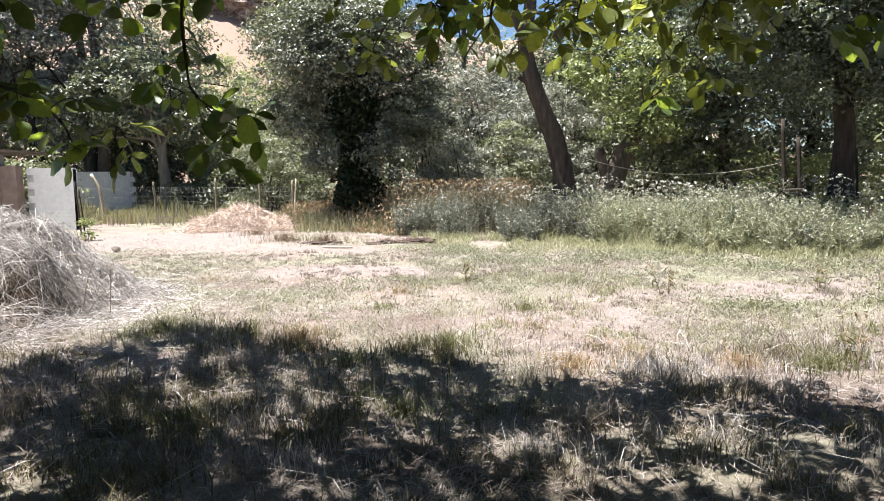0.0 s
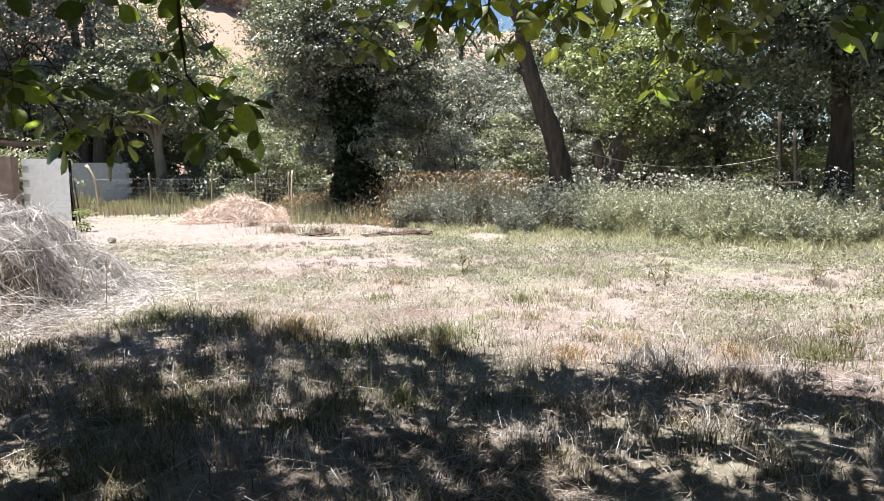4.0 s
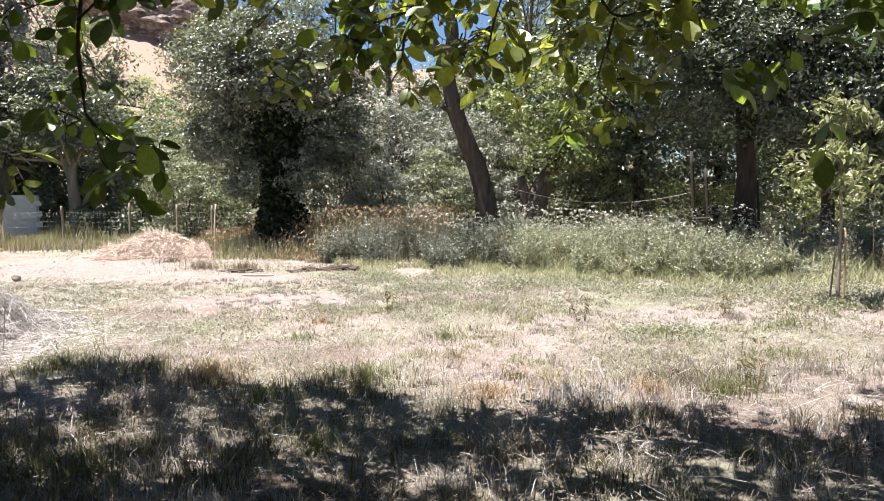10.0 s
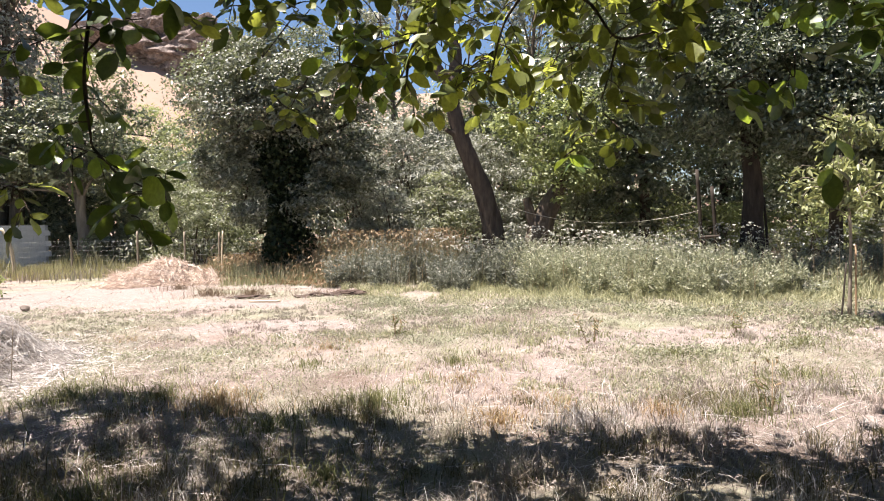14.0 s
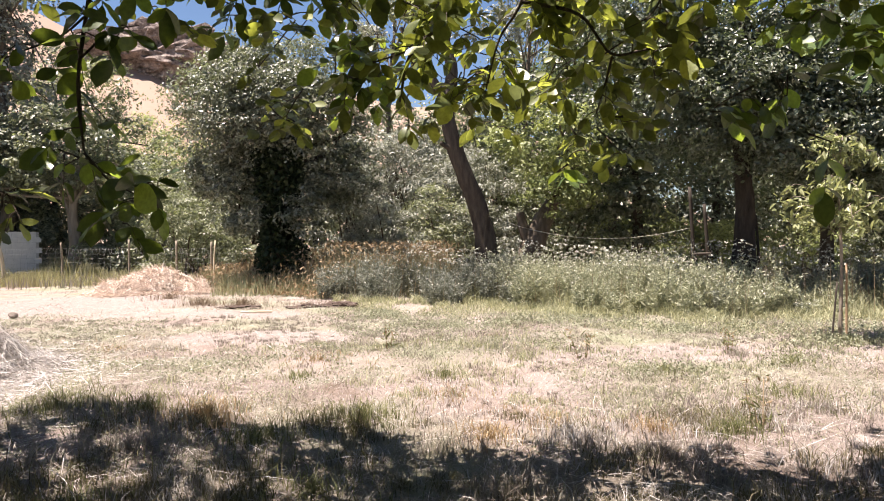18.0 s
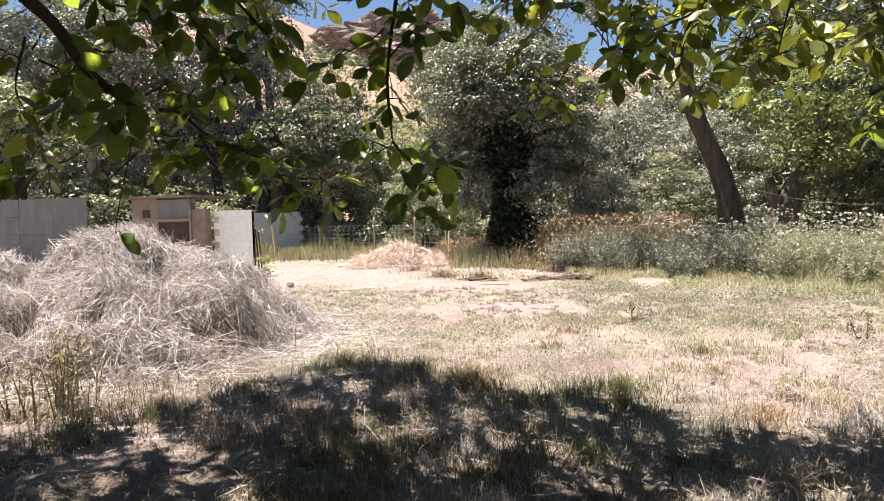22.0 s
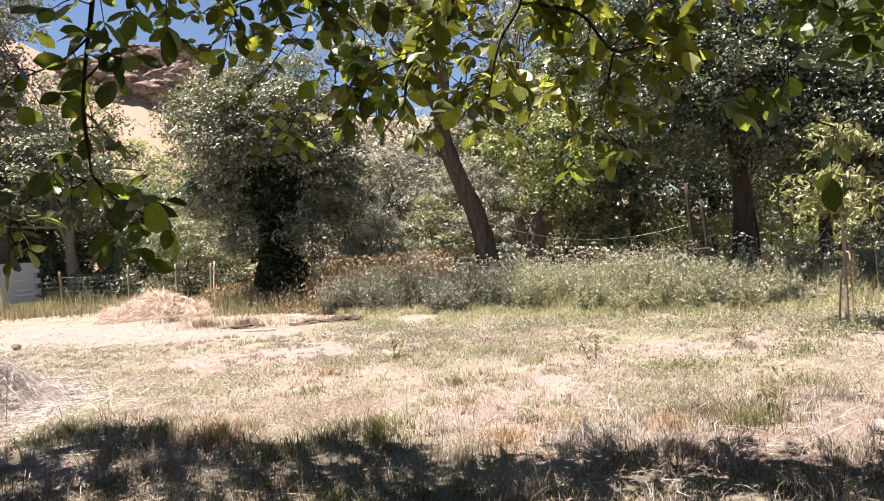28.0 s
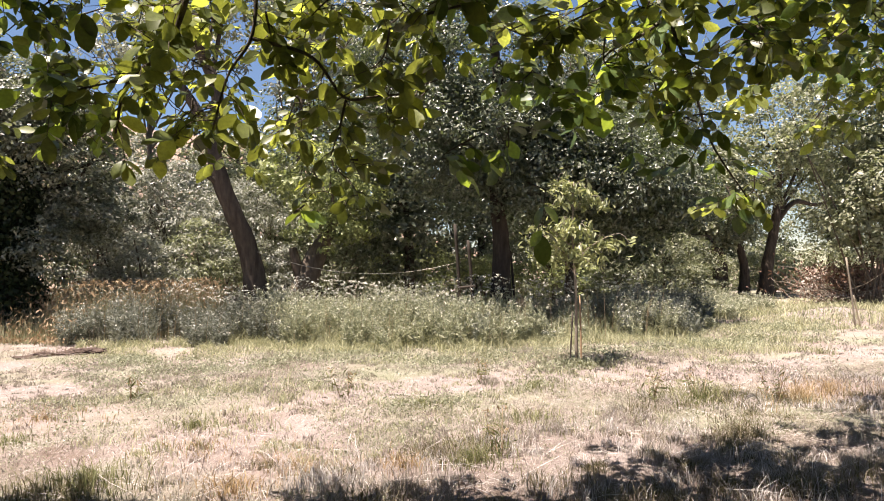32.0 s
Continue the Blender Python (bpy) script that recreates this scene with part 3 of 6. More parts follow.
tree("dark_tree", "dark dense tree behind the weeds", [(9.0, 22.0, -0.1), (9.1, 22.0, 2), (9.0, 22.1, 4.0), (9.2, 22.2, 6.0)], 0.2, 0.08,
     [(8.6, 22, 3.2, 1.3, 1.2, 1.9, 4500), (11.4, 22.5, 5.6, 2.4, 1.8, 2.6, 6500), (7.6, 22.4, 5.8, 2.2, 1.8, 2.2, 6000)], DARK_LEAF, 0.17, BARK_DARK, 10)
for k, (x, y) in enumerate([(25.6, 24), (26.6, 24.6), (27.8, 24.4)]):
    tree("far_tree", "slender dark trunk in a far row of trees", [(x, y, -0.1), (x + 0.1, y, 1.5), (x - 0.2, y, 3.0), (x + 0.3, y, 5.0)], 0.26, 0.1,
         [(x - 0.5, y, 4.6, 2.3, 1.8, 1.7, 2800), (x - 2, y, 3.2, 1.6, 1.4, 1.0, 1800)], MID_LEAF, 0.19, BARK_DARK, 6, group="far row of trees")
tree("forked_tree", "dark forked tree with a wide overhanging limb", [(28.9, 24, -0.1), (29.0, 24, 1.5), (29.6, 24, 3.4), (30.0, 24, 5.5), (30.2, 24, 8)], 0.32, 0.12,
     [(28.5, 24, 6.6, 3.0, 2.2, 1.9, 5000), (33.5, 24, 7.0, 3.2, 2.2, 1.9, 5000), (31, 24.5, 9.0, 4.0, 2.2, 2.0, 4500)], MID_LEAF, 0.2, BARK_DARK, 9,
     extra=[([(29.6, 24, 3.6), (31, 23.9, 4.8), (32.6, 23.8, 4.7), (34.5, 23.8, 5.2)], 0.16, 0.06)])
shrub("roadside_bush", "bright green bush at the end of the clearing", (25.9, 16.6, 0), [(26.0, 16.6, 3.2, 1.9, 1.6, 1.4, 5200), (27.0, 17.0, 5.4, 2.4, 1.8, 2.0, 6200), (25.2, 15.6, 4.6, 1.4, 1.2, 1.2, 2600), (25.6, 17.4, 7.6, 2.6, 1.8, 2.0, 5200), (28.4, 17.2, 4.2, 2.0, 1.6, 2.2, 5000)], MID_LEAF, 0.18, 10, 0.5)
# left side
# the pale bark puts the sunlight on this slim trunk into its colour
tree("bare_trunk_tree", "tree with a slim trunk at the wire fence", [(-11.6, 28, -0.1), (-11.5, 28, 1.2), (-11.6, 28, 2.6), (-11.4, 28, 4.5)], 0.3, 0.12,
     [(-12.3, 28, 5.2, 2.2, 1.7, 1.8, 6000), (-10.4, 28.4, 4.0, 1.5, 1.4, 1.2, 3400), (-14.3, 28.2, 4.4, 1.8, 1.4, 1.5, 4000)], MID_LEAF, 0.16, BARK_PALE, 10)
for x, y, h, mat, lab in [(-17.5, 29, 9.5, GREY_LEAF, "tall grey-green tree behind the shed"), (-22, 26, 13.5, MID_LEAF, "tall tree with a dark trunk behind the grey panels"), (-25.5, 24.5, 14.5, GREY_LEAF, "tall tree with a dark trunk behind the grey panels"), (-14.0, 34, 10.5, MID_LEAF, "tall leafy tree behind the fence"), (-30, 28, 15, MID_LEAF, "tall leafy tree at the edge of the orchard")]:
    tree("tall_tree", lab, [(x, y, -0.1), (x + 0.2, y, h * 0.2), (x - 0.1, y, h * 0.45), (x + 0.2, y, h * 0.75)], 0.36, 0.1,
         [(x, y, h * 0.8, 2.7, 2.0, h * 0.2, 6000), (x + 1.6, y + 1, h * 0.6, 1.9, 1.7, h * 0.14, 4000), (x - 1.7, y + 1, h * 0.58, 1.9, 1.7, h * 0.15, 4000)], mat, 0.17, BARK_DARK, 10, group="tall trees behind the shed")
shrub("willow", "pale yellow-green willow in front of the hill", (-11.5, 41, 0), [(-11.5, 41, 6.2, 3.6, 2.4, 2.7, 9000), (-10.2, 41, 3.2, 3.0, 2.2, 2.2, 5000), (-15, 41, 4.4, 2.6, 2.2, 2.4, 5000)], PALE_LEAF, 0.2, 12, 0.3)
tree("yard_tree", "dark-trunked tree leaning over the grey board fence", [(-21.6, 21.4, -0.1), (-21.5, 21.4, 1.6), (-21.2, 21.3, 3.2), (-21.0, 21.0, 5.2)], 0.42, 0.14,
     [(-19.8, 20.6, 5.3, 2.4, 1.8, 1.3, 5000), (-17.2, 20.8, 5.0, 1.9, 1.5, 1.2, 4000), (-21.8, 20.8, 5.6, 1.8, 1.6, 1.3, 3500)], MID_LEAF, 0.16, BARK_DARK, 9)
# the thicket along the back
for x, y, h, w, mat, size in [(-0.4, 24, 4.2, 1.8, GREY_LEAF, 0.13), (1.6, 24.5, 5.2, 2.0, GREY_LEAF, 0.13), (3.6, 23.5, 4.6, 1.9, GREY_LEAF, 0.13), (0.6, 22.3, 2.8, 1.4, GREY_LEAF, 0.12), (2.6, 22.0, 3.0, 1.4, MID_LEAF, 0.12),
                              (6.8, 24, 4.3, 2.0, MID_LEAF, 0.14), (-6.6, 26, 3.3, 1.9, MID_LEAF, 0.14), (-8.6, 29, 4.2, 2.0, MID_LEAF, 0.15), (-5.2, 30, 5.0, 2.2, GREY_LEAF, 0.16), (10.6, 25.5, 2.6, 1.9, PALE_LEAF, 0.14),
                              (12.8, 23, 2.1, 1.8, PALE_LEAF, 0.14), (15.0, 21.5, 2.2, 1.7, PALE_LEAF, 0.13), (17.6, 21, 2.6, 1.8, MID_LEAF, 0.14), (20.4, 22, 3.0, 1.9, MID_LEAF, 0.15), (22.8, 23, 2.8, 1.8, MID_LEAF, 0.15), (31.5, 26.5, 2.4, 2.0, MID_LEAF, 0.16), (4.9, 26, 6.0, 2.2, MID_LEAF, 0.16)]:
    nn = int(4700 * h * w / 6)
    shrub("thicket_shrub", {"grey": "grey-green willow shrub with thin stems", "pale": "sunlit yellow-green shrub behind the trees", "oliv": "olive-green shrub in the thicket"}[mat.name[:4]], (x, y, 0),
          [(x, y, h * 0.62, w, w * 0.7, h * 0.36, nn), (x + 0.3, y - 0.3, h * 0.3, w * 0.9, w * 0.7, h * 0.28, nn // 2), (x - 0.3, y, h * 0.85, w * 0.6, w * 0.5, h * 0.22, nn // 4)], mat, size * 0.86, 9, 0.36, group="thicket along the back")

for k, x in enumerate([-9.8, -7.4, -4.6, -2.2, 0.2, 2.6, 5.4, 8.2, 11.0, 13.8, 16.6, 19.4, 22.0]):
    y = 27.6 + 0.9 * math.sin(k * 2.3)
    h = 1.7 + 0.5 * math.sin(k * 1.7)
    shrub("low_shrub", "low dark shrub under the trees", (x, y, 0), [(x, y, h * 0.5, 1.7, 0.9, h * 0.5, 1500), (x + 0.5, y - 0.4, h * 0.25, 1.6, 0.8, h * 0.25, 900)], DARK_LEAF if k % 2 else MID_LEAF, 0.16, 5, 0.45, group="low shrubs under the trees")

tree("tall_tree", "tall pale yellow-green tree beside the hill", [(-14.4, 28.6, -0.1), (-14.3, 28.6, 4), (-14.5, 28.6, 8), (-14.3, 28.6, 12)], 0.3, 0.08,
     [(-14.6, 28.6, 12.8, 2.2, 1.8, 2.4, 6500), (-15.6, 28.6, 9.6, 1.9, 1.6, 1.6, 4500)], GREY_LEAF, 0.18, BARK, 12, group="tall trees behind the shed")
for x, y, z, r in [(1.0, 26, 9.9, 2.4), (6.2, 25.5, 9.8, 2.6), (9.5, 26, 10.8, 2.6)]:
    tree("slender_tree", "slender tree with a high open crown", [(x, y, -0.1), (x + 0.2, y, z * 0.3), (x - 0.2, y, z * 0.6), (x + 0.1, y, z)], 0.16, 0.05,
         [(x, y, z, r, 1.8, 1.4, 3000), (x + 1.2, y, z + 1.8, r * 0.7, 1.5, 1.2, 1600)], GREY_LEAF, 0.17, BARK, 9, group="slender trees in the thicket")
for x, y, h, mat in [(20.0, 24.0, 12.5, MID_LEAF), (16.4, 22.5, 11.5, GREY_LEAF), (24.0, 25.5, 12.0, MID_LEAF)]:
    tree("tall_tree", "tall leafy tree at the end of the weeds", [(x, y, -0.1), (x + 0.2, y, h * 0.3), (x - 0.1, y, h * 0.6), (x + 0.1, y, h * 0.9)], 0.28, 0.06,
         [(x, y, h * 0.8, 2.4, 1.8, h * 0.18, 4200), (x + 1.3, y, h * 0.58, 2.0, 1.6, h * 0.15, 3200), (x - 1.5, y, h * 0.55, 2.0, 1.6, h * 0.15, 3200)], mat, 0.15, BARK_DARK, 9, group="tall trees at the end of the weeds")
for x, y, h in [(24.4, 26.6, 2.4), (27.2, 27.4, 2.6), (30.0, 29.0, 2.6), (34.0, 28.0, 3.0), (38.0, 27.0, 3.0)]:
    shrub("low_shrub", "low olive shrub beyond the clearing", (x, y, 0), [(x, y, h * 0.5, 1.9, 0.9, h * 0.5, 1700), (x + 0.5, y - 0.4, h * 0.25, 1.8, 0.8, h * 0.25, 1000)], MID_LEAF, 0.17, 5, 0.45, group="low shrubs under the trees")

for x, y, h in [(-11.4, 30.2, 3.2), (-13.2, 29.6, 3.0), (-9.9, 30.6, 3.4), (-17.0, 23.6, 2.8), (-14.6, 23.9, 2.6), (-19.5, 23.4, 2.9), (-22.3, 23.0, 3.0)]:
    shrub("low_shrub", "olive shrub behind the shed and the fence", (x, y, 0), [(x, y, h * 0.55, 1.6, 0.8, h * 0.45, 1900), (x + 0.4, y - 0.3, h * 0.25, 1.5, 0.7, h * 0.25, 1000)], MID_LEAF, 0.16, 5, 0.45, group="low shrubs under the trees")

# a closed wall of trees and tall hedge further back
for x, y, h, w, mat in [(-9.5, 33, 6.0, 2.6, MID_LEAF), (-6.0, 33, 6.2, 2.6, DARK_LEAF), (-2.5, 32, 7.4, 2.6, MID_LEAF), (1.0, 31, 7.6, 2.6, GREY_LEAF), (4.5, 31, 8.0, 2.7, MID_LEAF), (8.0, 30, 10.5, 2.8, DARK_LEAF), (11.5, 30, 12, 3.0, MID_LEAF),
                        (15.5, 29, 12.0, 3.0, DARK_LEAF), (19.5, 29, 11.5, 3.0, MID_LEAF), (23.5, 30, 11, 3.0, DARK_LEAF), (-13.5, 31, 5.0, 2.4, DARK_LEAF), (-17.5, 33, 7.0, 2.8, DARK_LEAF), (-22.0, 31, 8.0, 3.0, MID_LEAF), (-27, 32, 8.0, 3.0, DARK_LEAF), (-33, 31, 13.0, 3.4, MID_LEAF), (-37, 28, 9.0, 3.2, MID_LEAF),
                        (30.5, 36, 6.0, 3.0, MID_LEAF), (36, 34, 7.5, 3.2, DARK_LEAF), (42, 30, 9, 3.4, MID_LEAF), (40, 24, 8, 3.2, MID_LEAF), (-20.0, 24.5, 3.4, 2.0, DARK_LEAF), (-24.5, 23.5, 3.6, 2.0, MID_LEAF)]:
    nn = int(330 * h * w)
    tree("hedge_tree", {"grey": "grey-green dense tree closing the orchard's edge", "dark": "dark dense tree closing the orchard's edge", "oliv": "olive-green dense tree closing the orchard's edge"}[mat.name[:4]], [(x, y, -0.1), (x + 0.1, y, h * 0.3), (x - 0.1, y, h * 0.6), (x, y, h * 0.85)], 0.2, 0.06,
         [(x, y, h * 0.64, w, w * 0.6, h * 0.36, nn), (x + 0.4, y - 0.4, h * 0.25, w, w * 0.5, h * 0.25, nn // 2)], mat, 0.195, BARK_DARK, 5, 0.5, group="trees closing the orchard's edge")
# a dense hedge added far behind closes the view and darkens gaps under the crowns
for k in range(24):
    x, y, h = -40 + 3.7 * k, 37.5 + 1.2 * math.sin(k * 1.9), 6.6 + 1.2 * math.sin(k * 2.7)
    shrub("far_hedge", "dark green hedge bush far behind the trees", (x, y, 0), [(x, y, h * 0.55, 2.5, 1.1, h * 0.45, 2200), (x + 0.6, y - 0.5, h * 0.22, 2.4, 1.0, h * 0.24, 1000)], DARK_LEAF if k % 3 else MID_LEAF, 0.26, 4, 0.55, group="far hedge")
for pts, r0, r1 in [([(-21.3, 25.0, -0.1), (-21.25, 25, 2.5), (-20.9, 25, 4.5), (-20.5, 25, 6.8), (-20.7, 25, 9)], 0.32, 0.16)]:
    tree("bleached_tree", "tree with a bleached peeling trunk behind the fence", pts, r0, r1, [(-20.6, 25.2, 9.0, 2.2, 1.8, 1.8, 4200)], GREY_LEAF, 0.17, BARK_PALE, 7)
for x, y, h in [(-15.5, 29.5, 14.5), (-19.5, 28.5, 16.5), (-24.0, 29.0, 17.0)]:
    tree("poplar", "tall pale grey-green tree reaching over the shed", [(x, y, -0.1), (x + 0.2, y, h * 0.3), (x - 0.1, y, h * 0.6), (x + 0.1, y, h * 0.92)], 0.3, 0.05,
         [(x, y, h * 0.8, 2.2, 1.8, h * 0.2, 4500), (x + 0.5, y, h * 0.52, 2.6, 2.0, h * 0.22, 6000), (x - 0.5, y, h * 0.3, 2.4, 2.0, h * 0.16, 3500)], GREY_LEAF, 0.17, BARK, 12, group="tall trees behind the shed")

# ---- weeds: a tall grey-green band across the back of the field ----
RNG = np.random.default_rng(21)
EDGE_X = [-6.0, -2.6, -1.0, 0.7, 2.8, 3.5, 4.5, 6.4, 8.6, 11.3, 14.0, 18.0, 23.0]
EDGE_Y = [22.5, 19.6, 17.3, 15.8, 14.8, 13.6, 12.8, 11.8, 11.5, 11.5, 13.2, 15.2, 18.0]


def weed_front(x):
    return np.interp(x, EDGE_X, EDGE_Y) + 0.25 * np.sin(np.asarray(x) * 2.7) + 0.15 * np.sin(np.asarray(x) * 6.1)


def weed_places(n, x0, x1, deep):
    x = x0 + (x1 - x0) * RNG.random(n)
    y = weed_front(x) - 0.5 + (deep + 0.5) * RNG.random(n) ** 1.25 + 0.2 * RNG.normal(size=n)
    return x, y


def weed_band(plants, stems, per, tall, leaf):
    """Bushy weeds at places (x, y, height): each a sheaf of stalks that splay from one root, with narrow leaves set along them, closer to the top."""
    px, py, ph = (np.repeat(np.asarray(q, dtype=float), stems) for q in plants)
    n = len(px)
    a = RNG.random(n) * 6.28
    q = 0.26 * ph * np.sqrt(RNG.random(n))
    root = np.stack([px + q * np.cos(a), py + q * np.sin(a), 0 * px], 1)
    root[:, 2] = ground_height(root[:, 0], root[:, 1])
    h = tall * ph * (0.5 + 0.5 * RNG.random(n) ** 0.7 + np.where(RNG.random(n) < 0.06, 0.18, 0.0))
    lean = h * (0.04 + 0.38 * RNG.random(n) ** 1.5)
    stalk = blades(root, h, 0.009, lean, 0.6, a)
    m = np.repeat(np.arange(n), per)
    s = 0.16 + 0.86 * RNG.random(len(m)) ** 0.75
    d = np.stack([np.cos(a), np.sin(a), np.zeros(n)], 1)
    c = root[m] + np.array([0, 0, 1.0]) * (h[m] * s)[:, None] + d[m] * (lean[m] * s ** 1.5)[:, None]
    way = unit(RNG.normal(size=(len(m), 3)) * np.array([0.8, 0.8, 0.35]) + d[m] * 0.35 + np.array([0, 0, 0.55]))
    size = leaf * (1.25 - 0.75 * s) * (0.7 + 0.6 * RNG.random(len(m)))
    top = RNG.random(n) < 0.16
    tips = np.repeat((root + np.array([0, 0, 1.0]) * h[:, None] + d * lean[:, None])[top], 4, 0)
    return stalk, leaf_cloud(c + way * size[:, None] * 0.5, size, 0.27, along=way, up=0.5), leaf_cloud(tips + RNG.normal(size=tips.shape) * np.array([0.03, 0.03, 0.02]), 0.036, 0.7, 0, 1.2)


def weed_plants(count, x0, x1, deep, low, high):
    """Places and heights of weeds, lower at the front of the band, in uneven groups."""
    x = x0 + (x1 - x0) * RNG.random(count)
    y = weed_front(x) + 0.1 + deep * RNG.random(count) ** 1.1 + 0.25 * RNG.normal(size=count)
    h = (low + (high - low) * RNG.random(count)) * np.clip(0.6 + (y - weed_front(x)) * 0.6, 0.55, 1.0) * (0.92 + 0.16 * np.sin(x * 2.3 + 0.7))
    h = h * np.where((np.abs(x - 8.45) < 0.55) & (y < 14.4), 0.45, 1.0)
    return x, y, h


weeds = thing("weeds", "tall grey-green flowering weeds at the back of the field", "weeds", kind="stuff")
at_trunk = (2.5 + 1.3 * RNG.random(16), 15.5 + 0.7 * RNG.random(16), 1.05 + 0.3 * RNG.random(16))
for places, stems, per, leaf, mat in [(weed_plants(52, -1.1, 3.3, 1.6, 0.9, 1.3), 28, 20, 0.10, WEED_GREY), (at_trunk, 18, 18, 0.10, WEED_GREY), (weed_plants(130, 3.1, 8.2, 3.0, 0.95, 1.3), 24, 20, 0.105, WEED), (weed_plants(34, 4.0, 12.6, 3.4, 0.85, 1.15), 24, 20, 0.10, WEED_GREY),
                                      (weed_plants(70, 8.0, 12.8, 3.2, 0.75, 1.1), 22, 18, 0.105, WEED), (weed_plants(110, 12.2, 21.0, 3.4, 0.55, 0.85), 18, 14, 0.12, WEED), (weed_plants(34, 10.2, 14.5, 2.2, 0.9, 1.35), 24, 20, 0.11, WEED_GREY)]:
    st, lv, tips = weed_band(places, stems, per, 1.0, leaf)
    part("stalks", mesh("stalks", *st, mat), weeds, kind="stuff")
    part("leaves", mesh("leaves", *lv, mat), weeds, kind="stuff")
    part("flower_heads", mesh("flower_heads", *tips, UMBEL), weeds, "small pale flower heads", "stuff")
# long grass leaning out of the front of them
n = 9000
x, y = weed_places(n, 2.2, 12.4, 1.4)
root = np.stack([x, y, ground_height(x, y)], 1)
hh = (0.2 + 0.5 * RNG.random(n)) * np.clip(0.5 + (y - weed_front(x)) * 0.6, 0.25, 1)
part("long_grass", mesh("long_grass", *blades(root, hh, 0.012, hh * (0.2 + 0.8 * RNG.random(n)), 0.9), TUFT_PALE), weeds, "pale green long grass", "stuff")
# low pale grass on the open ground before them
n = 15000
x = 8.6 + 9.0 * RNG.random(n)
y = weed_front(x) - 0.1 - 3.4 * RNG.random(n) ** 1.3
ok = np.sin(x * 1.9 + y) * np.sin(y * 2.3 - x * 0.7) + 0.4 * np.sin(x * 5.1) > -0.25
x, y = x[ok], y[ok]
hh = (0.05 + 0.17 * RNG.random(len(x))) * (0.7 + 0.4 * np.sin(x * 2.7 + y * 1.3))
part("long_grass", mesh("long_grass", *blades(np.stack([x, y, ground_height(x, y)], 1), hh, 0.01, hh * (0.3 + RNG.random(len(x))), 0.9), TUFT_PALE), weeds, "low pale green grass before the weeds", "stuff")
n = 16000
x = -0.8 + 9.6 * RNG.random(n)
y = weed_front(x) + 0.2 - 2.6 * RNG.random(n) ** 1.2
ok = np.sin(x * 1.7 + y * 0.8) * np.sin(y * 2.1 - x * 0.9) + 0.5 * np.sin(x * 4.3 + 1) > -0.35
x, y = x[ok], y[ok]
hh = (0.05 + 0.15 * RNG.random(len(x))) * np.clip(1.3 + 0.5 * (y - weed_front(x)), 0.35, 1.2)
part("long_grass", mesh("long_grass", *blades(np.stack([x, y, ground_height(x, y)], 1), hh, 0.012, hh * (0.4 + RNG.random(len(x))), 0.9), TUFT_PALE), weeds, "low green grass at the foot of the weeds", "stuff")
n = 12000
x, y = 14.5 + 15 * RNG.random(n), 10.0 + 10.5 * RNG.random(n)
hh = (0.06 + 0.24 * RNG.random(n)) * (0.8 + 0.4 * np.sin(x * 1.3 + y * 0.9))
part("long_grass", mesh("long_grass", *blades(np.stack([x, y, ground_height(x, y)], 1), hh, 0.02, hh * (0.3 + RNG.random(n)), 0.9), TUFT_PALE), weeds, "pale grass over the end of the clearing", "stuff")
# bare dry stalks standing out of them
n = 420
x, y = weed_places(n, -1.6, 12.0, 3.0)
y = y + 0.5
root = np.stack([x, y, ground_height(x, y)], 1)
hh = 0.8 + 0.75 * RNG.random(n)
part("dry_stalks", mesh("dry_stalks", *blades(root, hh, 0.008, hh * 0.35 * RNG.random(n)), WEED_DRY), weeds, "pale dry stalks", "stuff")
# flower heads over the weeds
x, y = weed_places(700, 1.0, 11.0, 3.0)
y = y + 1.2
p = np.stack([x, y, 0.95 + 0.4 * RNG.random(len(x)) + 0.12 * np.sin(x * 1.9)], 1)
p = np.repeat(p, 5, 0) + RNG.normal(size=(len(x) * 5, 3)) * np.array([0.03, 0.03, 0.012])
part("flower_heads", mesh("flower_heads", *leaf_cloud(p, 0.04, 0.8, 0, 1.5), UMBEL), weeds, "pale flat flower heads", "stuff")
# ripe grass with reddish seed heads behind and to the side of the weeds
n = 7500
x = -5.6 + 8.0 * RNG.random(n)
y = weed_front(x) - 0.8 + 0.3 * RNG.normal(size=n) + 6.8 * RNG.random(n) ** 1.2 + np.clip(x + 1.3, 0, 1) * 2.4
root = np.stack([x, y, ground_height(x, y)], 1)
hh = np.where(x < -3.9, 0.6, np.where(x > -1.3, 1.2, 1.0)) * (0.55 + 0.55 * RNG.random(n)) * np.clip(0.3 + (y - weed_front(x)) * 0.6 + 0.15 * RNG.normal(size=n), 0.12, 1.08)
TALL = leaf_material("ripe grass stalks", (0.14, 0.15, 0.08), (0.28, 0.28, 0.17), (0.45, 0.42, 0.29), (0.33, 0.32, 0.17), 0.35, 0.6, 0.3, 1.0)
tall = thing("tall_grass", "ripe tall grass with reddish-brown seed heads", "grass", kind="stuff")
aa = RNG.random(n) * 6.28
ln = hh * 0.3 * RNG.random(n)
part("stalks", mesh("stalks", *blades(root, hh, 0.016, ln, 0.6, aa), TALL), tall, kind="stuff")
heads = root + np.stack([np.cos(aa) * ln, np.sin(aa) * ln, hh], 1)
part("seed_heads", mesh("seed_heads", *leaf_cloud(heads, 0.13, 0.26, 0.9, 0.2), WEED_DRY), tall, "reddish-brown seed heads", "stuff")
n = 1800
x, y = -4.2 + 3.4 * RNG.random(n), 18.4 + 2.4 * RNG.random(n)
root = np.stack([x, y, ground_height(x, y)], 1)
